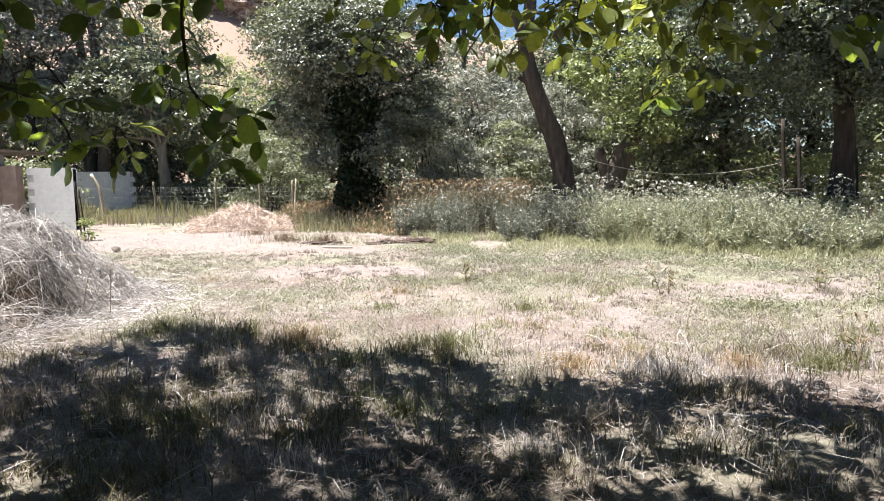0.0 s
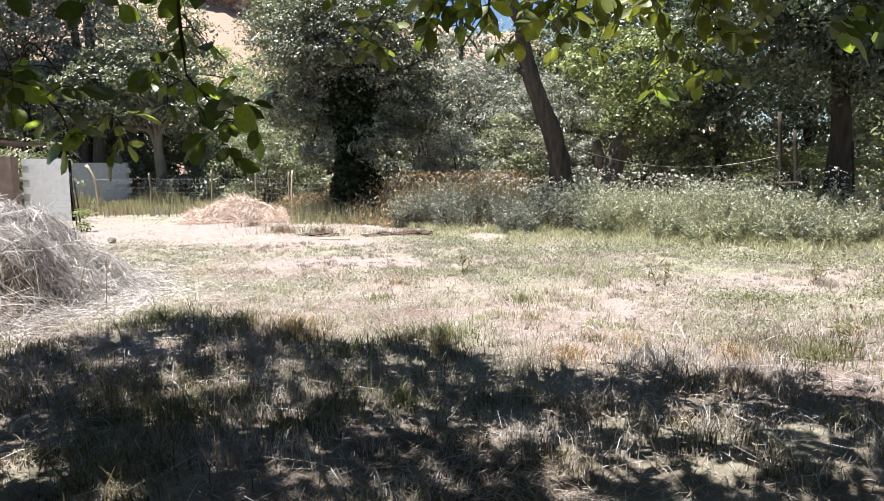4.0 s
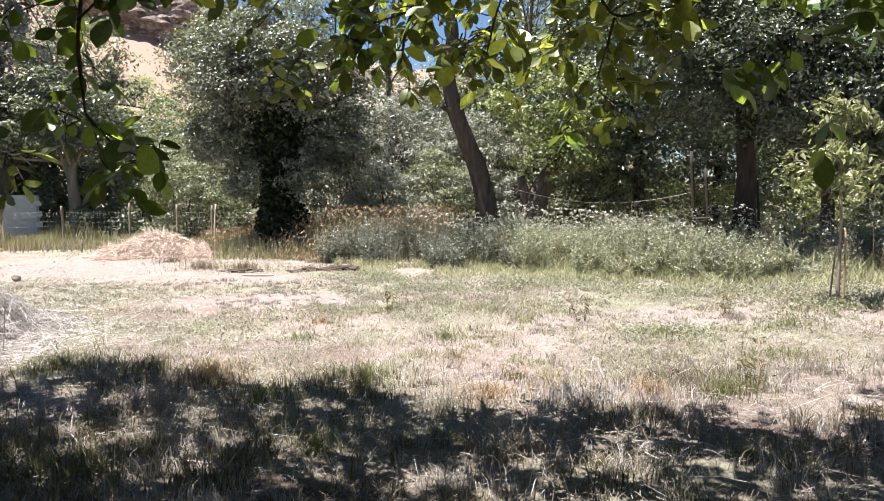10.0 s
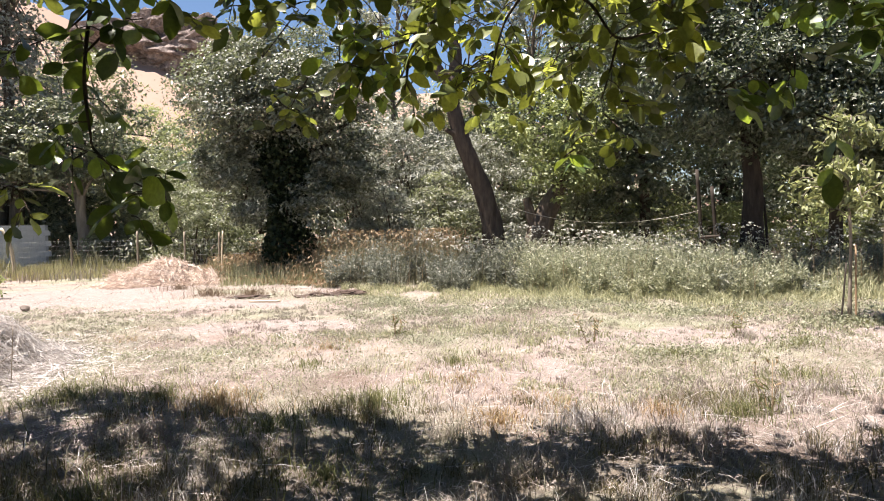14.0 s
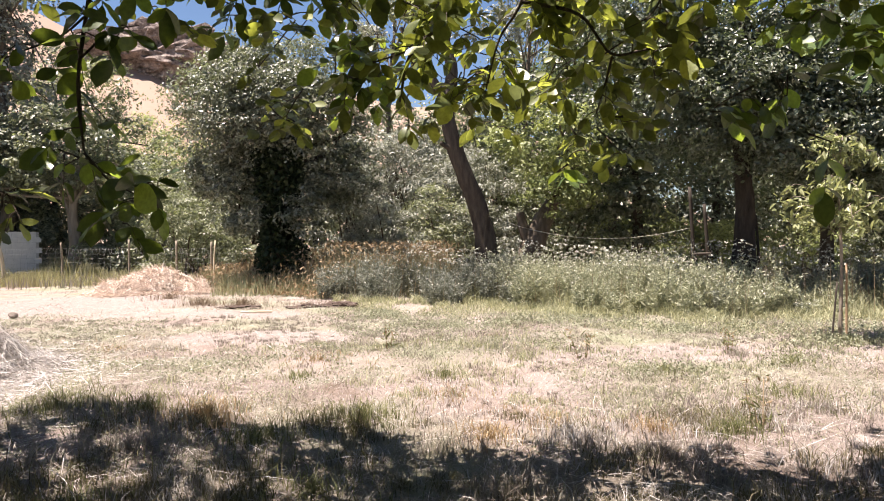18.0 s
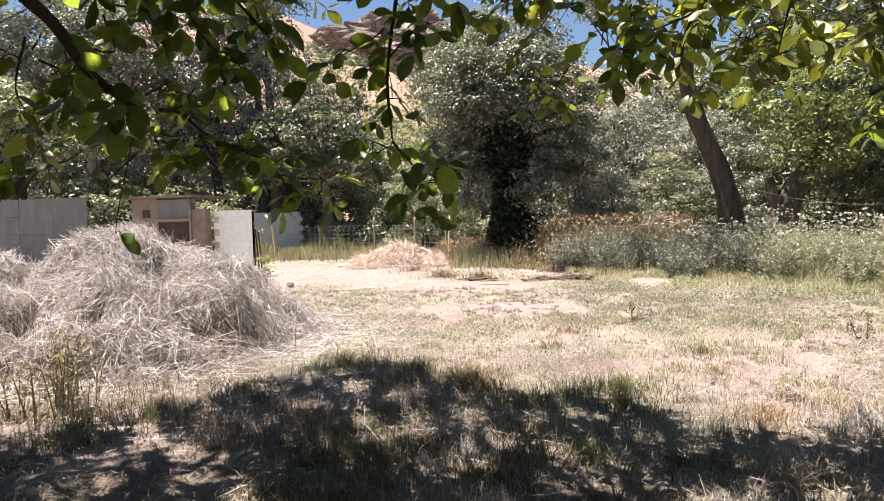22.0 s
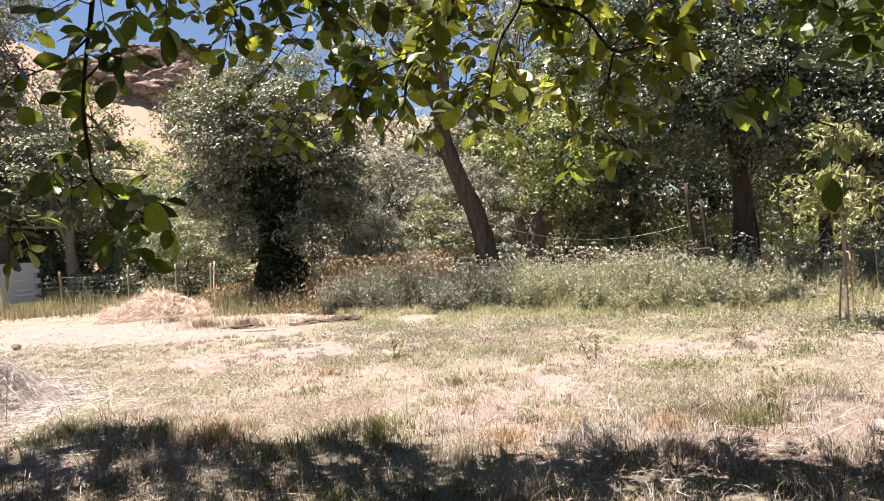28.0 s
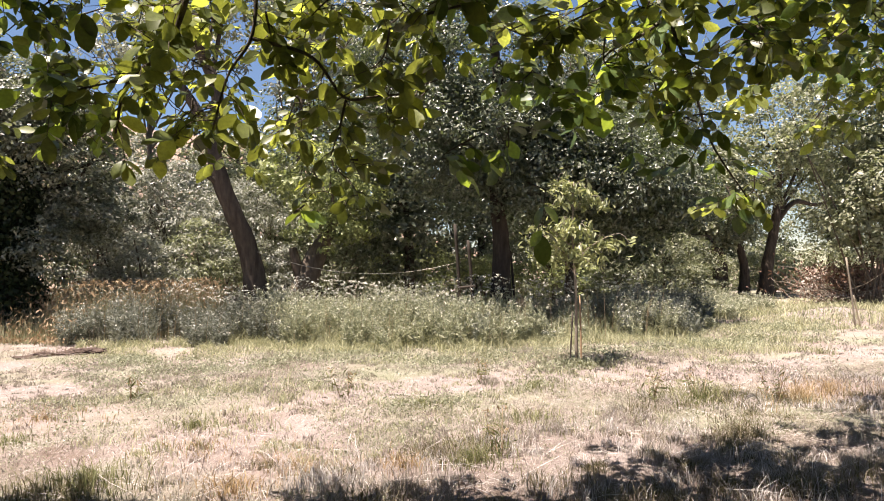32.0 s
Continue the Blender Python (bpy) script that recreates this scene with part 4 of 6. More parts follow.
hh = (0.3 + 0.4 * RNG.random(n)) * np.clip(0.4 + (y - 18.6) * 0.6, 0.3, 1)
part("stalks", mesh("stalks", *blades(root, hh, 0.016, hh * 0.3 * RNG.random(n)), TUFT_PALE), tall, kind="stuff")
part("seed_heads", mesh("seed_heads", *leaf_cloud(root[::3] + np.stack([0 * hh[::3], 0 * hh[::3], hh[::3]], 1), 0.09, 0.22, 0.9, 0.2), WEED_DRY), tall, "reddish-brown seed heads", "stuff")
# paler grass along the fence
n = 12000
x, y = -16.5 + 12.2 * RNG.random(n), 23.0 + 4.0 * RNG.random(n)
root = np.stack([x, y, 0 * x], 1)
hh = 0.15 + 0.5 * RNG.random(n) * (0.6 + 0.4 * np.sin(x * 2.1))
part("stalks", mesh("stalks", *blades(root, hh, 0.02, hh * 0.4 * RNG.random(n)), FENCE_GRASS), tall, "pale green grass along the fence", "stuff")
n = 9000
x, y = -15.0 + 11.5 * RNG.random(n), 25.8 + 5.5 * RNG.random(n)
root = np.stack([x, y, 0 * x], 1)
hh = (0.45 + 0.5 * RNG.random(n)) * (0.8 + 0.3 * np.sin(x * 1.7 + y))
part("stalks", mesh("stalks", *blades(root, hh, 0.026, hh * 0.45 * RNG.random(n)), FENCE_GRASS), tall, "pale sunlit grass behind the fence", "stuff")
# dry grass under the trees
n = 16000
x = -16 + 44 * RNG.random(n)
y = 22 + 12 * RNG.random(n)
root = np.stack([x, y, 0 * x], 1)
part("stalks", mesh("stalks", *blades(root, 0.12 + 0.3 * RNG.random(n), 0.03, 0.25 * RNG.random(n)), GRASS), tall, kind="stuff")

GREEN_BLADE = leaf_material("long green grass", (0.07, 0.06, 0.03), (0.17, 0.145, 0.08), (0.42, 0.36, 0.25), (0.28, 0.25, 0.11), 0.35, 0.6, 0.3, 3)

# ---- mown grass over the field ----
RNG = np.random.default_rng(22)
turf = thing("mown_grass", "short dry mown grass and loose straw on the field", "grass", kind="stuff")


def patchy(x, y):
    bare = sum(np.clip(1.2 - ((x - bx) / rx) ** 2 - ((y - by) / ry) ** 2, 0, 1) for bx, by, rx, ry in BARE)
    return -0.55 * bare + 0.5 + 0.25 * np.sin(x * 1.1 + 0.6 * y) + 0.2 * np.sin(x * 2.3 - y * 1.7 + 1) + 0.2 * np.sin(y * 3.1 + x * 0.4) + 0.15 * np.sin(x * 6.1 + 2 * y)


def in_pile(x, y):
    return ((x + 5.75) / 2.05) ** 2 + ((y - 7.1) / 2.15) ** 2 < 1


def field(n, x0, x1, y0, y1, h0, h1, w, flat, cover):
    x, y = x0 + (x1 - x0) * RNG.random(n), y0 + (y1 - y0) * RNG.random(n)
    ok = (RNG.random(n) < np.clip(patchy(x, y) * cover, 0.05, 1)) & (y < weed_front(x) + 0.4) & ~in_pile(x, y)
    x, y = x[ok], y[ok]
    k = patchy(x * 1.7 + 3, y * 1.6)
    h = (h0 + (h1 - h0) * RNG.random(len(x))) * (0.5 + np.clip(k, 0, 1))
    return blades(np.stack([x, y, ground_height(x, y)], 1), h, w, h * flat * (0.3 + RNG.random(len(x))), 0.7)


part("blades", mesh("blades", *field(70000, -5.5, 5.5, 1.6, 6.4, 0.015, 0.06, 0.006, 2.9, 1.0), GRASS), turf, kind="stuff")
part("blades", mesh("blades", *field(115000, -9, 10, 6.4, 11.5, 0.012, 0.055, 0.008, 2.9, 0.8), GRASS), turf, kind="stuff")
part("blades", mesh("blades", *field(70000, -14, 20, 11.5, 22, 0.012, 0.06, 0.014, 2.9, 0.7), GRASS), turf, kind="stuff")
part("blades", mesh("blades", *field(12000, 8, 24, 3.5, 12, 0.02, 0.08, 0.016, 1.5, 0.9), GRASS), turf, kind="stuff")


def straw(n, x0, x1, y0, y1, length, w, high=0.02):
    """Loose stalks lying on the ground."""
    x, y = x0 + (x1 - x0) * RNG.random(n), y0 + (y1 - y0) * RNG.random(n)
    ok = (y < weed_front(x) - 0.1) & ~in_pile(x, y)
    x, y = x[ok], y[ok]
    n = len(x)
    a = RNG.random(n) * 6.28
    l = length * (0.5 + RNG.random(n))
    d = np.stack([np.cos(a), np.sin(a), 0.12 * RNG.normal(size=n)], 1) * l[:, None] / 2
    c = np.stack([x, y, ground_height(x, y) + 0.012 + high * RNG.random(n)], 1)
    bow = c + np.array([0, 0, 0.012]) + RNG.normal(size=(n, 3)) * 0.01
    s = np.stack([-np.sin(a), np.cos(a), np.zeros(n) + 0.4], 1) * w / 2
    v = np.stack([c - d - s, c - d + s, bow - s, bow + s, c + d - s * 0.4, c + d + s * 0.4], 1).reshape(-1, 3)
    o = np.arange(n)[:, None] * 6
    return v, np.concatenate([o + np.array(q) for q in ((0, 1, 3), (0, 3, 2), (2, 3, 5), (2, 5, 4))])


part("straw", mesh("straw", *straw(34000, -6, 6, 1.8, 7.5, 0.10, 0.0028, 0.03), STRAW), turf, "loose pale straw", "stuff")
part("straw", mesh("straw", *straw(18000, -10, 10, 7.5, 16, 0.09, 0.004, 0.02), STRAW), turf, "loose pale straw", "stuff")


def tuft(x, y, n, r, h, mat=None, label="tuft of green and dry grass", name="grass_tuft"):
    a = RNG.random(n) * 6.28
    q = 1.5 * r * np.abs(RNG.normal(size=n)) * 0.6
    px, py = x + q * np.cos(a), y + q * np.sin(a)
    hh = 0.62 * h * (0.25 + 0.85 * RNG.random(n))
    n_way = RNG.random(n) * 6.28
    b = blades(np.stack([px, py, ground_height(px, py)], 1), hh, 0.007, hh * (0.2 + 1.1 * RNG.random(n)), 0.9, n_way)
    me = mesh(name, *b, mat or GRASS)
    return tagged(new(name, me), label, "grass", kind="stuff")


def small_clumps(count, x0, x1, y0, y1, per, h, w, r):
    """Little uneven clumps of blades over a stretch of the field."""
    cx, cy = x0 + (x1 - x0) * RNG.random(count), y0 + (y1 - y0) * RNG.random(count)
    ok = (cy < weed_front(cx) - 0.2) & ~in_pile(cx, cy) & (RNG.random(count) < np.clip(patchy(cx + 7, cy), 0.1, 1))
    cx, cy = cx[ok], cy[ok]
    k = np.repeat(np.arange(len(cx)), per)
    big = 0.4 + 0.9 * RNG.random(len(cx)) ** 2
    x, y = cx[k] + RNG.normal(size=len(k)) * r * big[k], cy[k] + RNG.normal(size=len(k)) * r * big[k]
    hh = h * big[k] * (0.3 + 0.9 * RNG.random(len(k)))
    return blades(np.stack([x, y, ground_height(x, y)], 1), hh, w, hh * (0.2 + 1.0 * RNG.random(len(k))), 0.9)


part("clumps", mesh("clumps", *small_clumps(1000, -5.5, 6, 1.8, 6.0, 30, 0.12, 0.006, 0.05), GRASS), turf, kind="stuff")
part("clumps", mesh("clumps", *small_clumps(380, -5.0, 5.5, 2.0, 5.5, 120, 0.14, 0.006, 0.12), GREEN_BLADE), turf, "long green and dry grass", "stuff")
part("clumps", mesh("clumps", *small_clumps(240, -1.2, 5.5, 2.4, 5.6, 80, 0.13, 0.005, 0.11), HAY), turf, "bleached grass", "stuff")
part("straw", mesh("straw", *straw(800, -5, 5.5, 2.0, 5.6, 0.34, 0.003, 0.06), HAY), turf, "long bleached stalks lying on the grass", "stuff")
part("clumps", mesh("clumps", *small_clumps(4200, -8, 10, 6.2, 13, 22, 0.07, 0.009, 0.05), GRASS), turf, kind="stuff")
part("clumps", mesh("clumps", *small_clumps(700, -3.6, 2.6, 5.8, 9.6, 26, 0.11, 0.007, 0.09), TUFT_PALE), turf, "pale green grass", "stuff")
part("clumps", mesh("clumps", *small_clumps(500, 1.5, 7.5, 5.0, 9.0, 26, 0.10, 0.008, 0.09), TUFT_PALE), turf, "pale green grass", "stuff")
part("clumps", mesh("clumps", *small_clumps(1500, 6, 20, 4, 14, 18, 0.085, 0.014, 0.07), GRASS), turf, kind="stuff")


part("blades", mesh("blades", *field(34000, 5.3, 11.0, 2.4, 6.6, 0.015, 0.07, 0.008, 2.9, 1.0), GRASS), turf, kind="stuff")
part("clumps", mesh("clumps", *small_clumps(140, 5.4, 11.0, 2.8, 6.2, 110, 0.12, 0.007, 0.13), GREEN_BLADE), turf, "long green and dry grass", "stuff")
part("clumps", mesh("clumps", *small_clumps(110, 5.4, 11.0, 3.0, 6.2, 90, 0.12, 0.007, 0.12), HAY), turf, "bleached grass", "stuff")
part("straw", mesh("straw", *straw(9000, 5.5, 11, 2.4, 7.5, 0.11, 0.004, 0.03), STRAW), turf, "loose pale straw", "stuff")


TUFT_GREEN = leaf_material("green tuft", (0.08, 0.095, 0.035), (0.19, 0.20, 0.085), (0.42, 0.39, 0.22), (0.32, 0.33, 0.13), 0.35, 0.6, 0.3, 3)
TUFT_RUST = leaf_material("rust-coloured grass", (0.28, 0.18, 0.085), (0.43, 0.30, 0.16), (0.58, 0.46, 0.29), (0.46, 0.32, 0.15), 0.35, 0.6, 0.3, 3)
TUFT_BROWN = leaf_material("brown dead weeds", (0.10, 0.07, 0.045), (0.22, 0.16, 0.11), (0.38, 0.30, 0.22), (0.3, 0.2, 0.12), 0.25, 0.7, 0.2, 3)
TUFT_LABELS = {"green tuft": "tuft of green and dry grass", "rust-coloured grass": "rust-coloured dry grass tuft", "cut hay": "bleached dry straw tuft", "brown dead weeds": "brown dead weeds on the bare ground", "grass blades": "short dry grass tuft"}
# tufts by the edge of the shade
for x, y, n, r, h, m in [(2.83, 4.8, 420, 0.22, 0.26, TUFT_GREEN), (0.9, 7.2, 300, 0.26, 0.2, TUFT_GREEN), (-0.62, 7.25, 220, 0.22, 0.16, TUFT_GREEN), (3.3, 7.0, 300, 0.3, 0.2, TUFT_GREEN), (4.65, 7.9, 200, 0.16, 0.2, GRASS), (4.9, 7.2, 300, 0.3, 0.24, TUFT_GREEN), (-1.2, 5.6, 420, 0.34, 0.3, TUFT_RUST), (-1.75, 5.9, 260, 0.22, 0.26, TUFT_GREEN), (-2.5, 5.95, 520, 0.4, 0.3, TUFT_GREEN), (0.07, 5.5, 420, 0.3, 0.3, TUFT_GREEN), (1.58, 4.72, 320, 0.2, 0.3, HAY), (1.0, 4.9, 260, 0.25, 0.2, TUFT_RUST), (-0.7, 5.0, 420, 0.36, 0.26, TUFT_GREEN)]:
    tuft(x, y, n, r, h, m, TUFT_LABELS[m.name])
# tufts under the walnut tree
for x, y, n, r, h, m in [(-1.5, 4.7, 420, 0.4, 0.26, GRASS), (0.6, 4.6, 320, 0.3, 0.24, GRASS), (2.2, 4.4, 240, 0.25, 0.22, GRASS), (-0.2, 3.9, 380, 0.4, 0.22, TUFT_GREEN), (0.9, 3.7, 380, 0.35, 0.24, GRASS), (-1.4, 3.7, 420, 0.4, 0.24, TUFT_GREEN), (3.9, 5.6, 320, 0.35, 0.22, TUFT_GREEN), (4.6, 5.1, 320, 0.4, 0.24, GRASS), (6.0, 5.6, 520, 0.5, 0.34, TUFT_GREEN), (7.2, 5.3, 420, 0.45, 0.34, TUFT_RUST), (8.1, 5.6, 360, 0.4, 0.3, TUFT_RUST), (-3.4, 4.2, 320, 0.45, 0.3, TUFT_GREEN), (-2.7, 4.2, 420, 0.4, 0.24, GRASS)]:
    tuft(x, y, n, r, h, m, TUFT_LABELS[m.name])
# tufts further out in the field
for x, y, n, r, h, m in [(-4.2, 4.3, 300, 0.5, 0.3, GRASS), (6.75, 8.7, 500, 0.6, 0.2, TUFT_GREEN), (2.3, 5.0, 200, 0.2, 0.18, TUFT_RUST), (-3.7, 15.7, 500, 0.5, 0.4, TUFT_BROWN), (-2.7, 15.4, 400, 0.4, 0.4, TUFT_BROWN), (-4.9, 17.5, 400, 0.5, 0.3, TUFT_BROWN), (-1.2, 14.9, 300, 0.4, 0.25, TUFT_BROWN), (-0.5, 8.2, 300, 0.6, 0.14, TUFT_RUST), (0.9, 6.3, 260, 0.4, 0.16, TUFT_RUST), (1.6, 5.4, 300, 0.4, 0.16, TUFT_RUST), (-3.3, 9.5, 300, 0.8, 0.14, TUFT_RUST)]:
    tuft(x, y, n, r, h, m, TUFT_LABELS[m.name])


LOW = leaf_material("low grey-green herbs", (0.17, 0.185, 0.11), (0.33, 0.345, 0.225), (0.52, 0.515, 0.39), (0.44, 0.45, 0.28), 0.35, 0.55, 0.3, 2)


def herb_patch(cx, cy, rx, ry, n, h, leaf, mat=None):
    """Low creeping herbs: small leaves in little mounds."""
    k = max(6, n // 60)
    c = np.stack([cx + rx * RNG.normal(size=k) * 0.55, cy + ry * RNG.normal(size=k) * 0.55], 1)
    i = RNG.integers(0, k, n)
    q = c[i] + RNG.normal(size=(n, 2)) * 0.13
    z = ground_height(q[:, 0], q[:, 1]) + h * RNG.random(n) ** 1.5
    return leaf_cloud(np.stack([q[:, 0], q[:, 1], z], 1), leaf * 0.7, 0.4, -0.4, 0.5)


herbs = thing("low_herbs", "patches of low grey-green herbs in the dry field", "plants", kind="stuff")
for cx, cy, rx, ry, n, h, leaf in [(1.0, 10.9, 1.3, 0.7, 4200, 0.10, 0.05), (3.2, 11.6, 1.8, 0.8, 4600, 0.12, 0.06), (0.3, 12.8, 1.2, 0.6, 2600, 0.12, 0.06), (5.6, 10.4, 1.6, 0.7, 3600, 0.10, 0.06), (3.4, 7.0, 0.6, 0.3, 1300, 0.13, 0.05), (1.6, 8.9, 1.5, 0.5, 2600, 0.06, 0.045),
                                   (6.75, 8.7, 0.8, 0.35, 1700, 0.14, 0.07), (4.9, 7.3, 0.5, 0.3, 900, 0.12, 0.05), (-0.4, 9.0, 1.6, 0.6, 2200, 0.05, 0.04), (8.0, 9.8, 1.6, 0.8, 2600, 0.12, 0.07), (2.8, 5.8, 0.8, 0.4, 1200, 0.06, 0.04), (-2.2, 8.2, 1.4, 0.6, 1500, 0.05, 0.04), (11.5, 10.2, 2.2, 0.8, 2600, 0.12, 0.08), (14.5, 11.6, 2.0, 0.8, 2200, 0.12, 0.08)]:
    part("herbs", mesh("herbs", *herb_patch(cx, cy, rx, ry, n, h, leaf), LOW), herbs, kind="stuff")


def scatter(n, x0, x1, y0, y1, leaf, mat):
    """Small leaves of creeping plants, thick in some places and missing in others."""
    x, y = x0 + (x1 - x0) * RNG.random(n), y0 + (y1 - y0) * RNG.random(n)
    k = 0.5 + 0.5 * np.sin(x * 1.3 + 0.8 * y) * np.sin(y * 1.1 - 0.5 * x + 2) + 0.35 * np.sin(x * 3.1 + 1) * np.sin(y * 3.7) + 0.25 * np.sin(x * 7.7) * np.sin(y * 8.9 + x)
    ok = (RNG.random(n) < np.clip(k, 0, 1) ** 1.6) & (y < weed_front(x)) & ~in_pile(x, y) & (patchy(x, y) > 0.15)
    x, y = x[ok], y[ok]
    return leaf_cloud(np.stack([x, y, ground_height(x, y) + 0.01 + 0.045 * RNG.random(len(x)) ** 2], 1), leaf, 0.4, -0.4, 0.6)


part("herbs", mesh("herbs", *scatter(60000, -5, 6, 4.2, 7.5, 0.022, LOW), LOW), herbs, kind="stuff")
part("herbs", mesh("herbs", *scatter(80000, -8, 10, 7.5, 14.5, 0.035, LOW), LOW), herbs, kind="stuff")
part("herbs", mesh("herbs", *scatter(16000, 8, 20, 5, 13, 0.05, LOW), LOW), herbs, kind="stuff")


def tall_plant(x, y, h, stalks, mat, label):
    """A weed of several upright stalks with narrow leaves and seed heads."""
    t = thing("tall_weed", label, "weed", "tall weeds before the hay", at=(x, y, 0))
    a = RNG.random(stalks) * 6.28
    q = 0.09 * RNG.random(stalks)
    root = np.stack([x + q * np.cos(a), y + q * np.sin(a), np.zeros(stalks)], 1)
    hh = h * (0.6 + 0.5 * RNG.random(stalks))
    tip = root + np.stack([np.cos(a), np.sin(a), np.zeros(stalks)], 1) * (0.45 * hh * RNG.random(stalks))[:, None] + np.stack([0 * hh, 0 * hh, hh], 1)
    leaves = []
    for k in range(stalks):
        mid = (root[k] + tip[k]) / 2 + np.array([0, 0, 0.06 * h])
        part("stalk", mesh("stalk", *tube([root[k], mid, tip[k]], 0.006, 0.002, 5, 3), WEED_DRY, True), t)
        s = RNG.random((9, 1))
        leaves.append(root[k] * (1 - s) + tip[k] * s + RNG.normal(size=(9, 3)) * 0.03)
    part("foliage", mesh("foliage", *leaf_cloud(np.concatenate(leaves), 0.10, 0.16, 0.2, 0.4), mat), t, kind="stuff")
    part("seed_head", mesh("seed_head", *leaf_cloud(np.repeat(tip, 5, 0) + RNG.normal(size=(stalks * 5, 3)) * 0.025, 0.05, 0.3, 0.2, 0.3), WEED_DRY), t, kind="stuff")
    return t


for k in range(11):
    x, y = -5.2 + 1.5 * RNG.random(), 3.85 + 0.75 * RNG.random()
    tall_plant(x, y, 0.38 + 0.25 * RNG.random(), int(4 + 3 * RNG.random()), TUFT_PALE, "tall thin weed with seed heads before the hay pile")
for x, y in [(4.6, 8.05), (6.1, 5.7), (5.6, 5.9), (6.9, 5.4), (3.05, 4.75), (0.35, 9.0), (2.7, 7.9)]:
    tall_plant(x, y, 0.34, 4, TUFT_GREEN, "thin upright weed in the dry field")


# ---- hay piles ----
RNG = np.random.default_rng(23)
def hay_pile(label, cx, cy, rx, ry, h, n, length, w, mat, lumps, steep=1.0):
    def hollow(x, y):
        s = np.sin(3.1 * x + 1.7 * y) * np.sin(2.9 * y - 1.3 * x + 1) + 0.6 * np.sin(6.3 * x + y) * np.sin(5.7 * y + 2)
        return np.clip((s - 0.4) * 3, 0, 1)

    def top(x, y):
        q = 1 - ((x - cx) / rx) ** 2 - ((y - cy) / ry) ** 2
        z = h * np.clip(q, 0, 1) ** steep
        for lx, ly, lr, lh in lumps:
            z = z + lh * np.exp(-(((x - lx) ** 2 + (y - ly) ** 2) / lr ** 2))
        z = z + (0.07 * np.sin(x * 4.3 + y * 2) + 0.05 * np.sin(y * 6 - x * 3) + 0.05 * np.sin(x * 9.1 + 1.3 * np.sin(y * 4))) * h * np.clip(q * 4, 0, 1)
        z = z - 0.22 * h * hollow(x, y) * np.clip(q * 3, 0, 1)
        return np.where(q > -0.25, np.maximum(z, 0), 0)

    t = thing("hay_pile", label, "hay", "hay piles", at=(cx, cy, 0))
    g = np.linspace(-1.05, 1.05, 41)
    X, Y = np.meshgrid(cx + rx * g, cy + ry * g, indexing="ij")
    Z = top(X, Y) - 0.07
    v = np.stack([X, Y, Z], -1).reshape(-1, 3)
    i, j = np.meshgrid(np.arange(40), np.arange(40), indexing="ij")
    a = (i * 41 + j).ravel()
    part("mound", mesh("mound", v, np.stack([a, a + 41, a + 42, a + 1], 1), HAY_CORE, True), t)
    # wisps lie in locks that share a direction, with hollows between them
    k = n // 110
    a = RNG.random(k) * 6.28
    q = RNG.random(k) ** 0.52 * 1.08
    lx, ly = cx + rx * q * np.cos(a), cy + ry * q * np.sin(a)
    keep = RNG.random(k) > 0.93 * hollow(lx, ly)
    lx, ly = lx[keep], ly[keep]
    k = len(lx)
    own = RNG.integers(0, k, n)
    r = rx * 0.085
    x, y = lx[own] + RNG.normal(size=n) * r, ly[own] + RNG.normal(size=n) * r
    z = top(x, y)
    e = 0.08
    gx, gy = (top(x + e, y) - z) / e, (top(x, y + e) - z) / e
    swirl = 2.2 * np.sin(x * 1.7 + 1) + 1.9 * np.sin(y * 2.1 - x) + (RNG.normal(size=k) * 1.3)[own] + RNG.normal(size=n) * 0.5
    rise = (RNG.random(k) ** 2)[own]
    d = np.stack([np.cos(swirl), np.sin(swirl), np.zeros(n)], 1)
    d[:, 2] = d[:, 0] * np.clip(gx, -2, 2) + d[:, 1] * np.clip(gy, -2, 2)
    d = unit(d + (RNG.normal(size=(k, 3)) * 0.3)[own] + RNG.normal(size=(n, 3)) * 0.3) * (length * (0.4 + RNG.random(n)))[:, None] / 2
    nr = unit(np.stack([-np.clip(gx, -2, 2), -np.clip(gy, -2, 2), np.ones(n)], 1))
    c = np.stack([x, y, z + ground_height(x, y)], 1) + nr * (0.03 + 0.16 * rise * RNG.random(n) + 0.06 * RNG.random(n) - 0.06)[:, None] * (0.6 + 0.4 * h)
    bow = c + nr * (0.05 * RNG.random(n))[:, None] + RNG.normal(size=(n, 3)) * 0.022
    s = unit(np.cross(d, RNG.normal(size=(n, 3)))) * w / 2
    A, B = c - d - nr * 0.02, c + d - nr * 0.02
    A[:, 2], B[:, 2] = np.maximum(A[:, 2], 0.01), np.maximum(B[:, 2], 0.01)
    v = np.stack([A - s, A + s, bow - s, bow + s, B - s * 0.5, B + s * 0.5], 1).reshape(-1, 3)
    o = np.arange(n)[:, None] * 6
    part("loose_hay", mesh("loose_hay", v, np.concatenate([o + np.array(k) for k in ((0, 1, 3), (0, 3, 2), (2, 3, 5), (2, 5, 4))]), mat), t, kind="stuff")
    return t


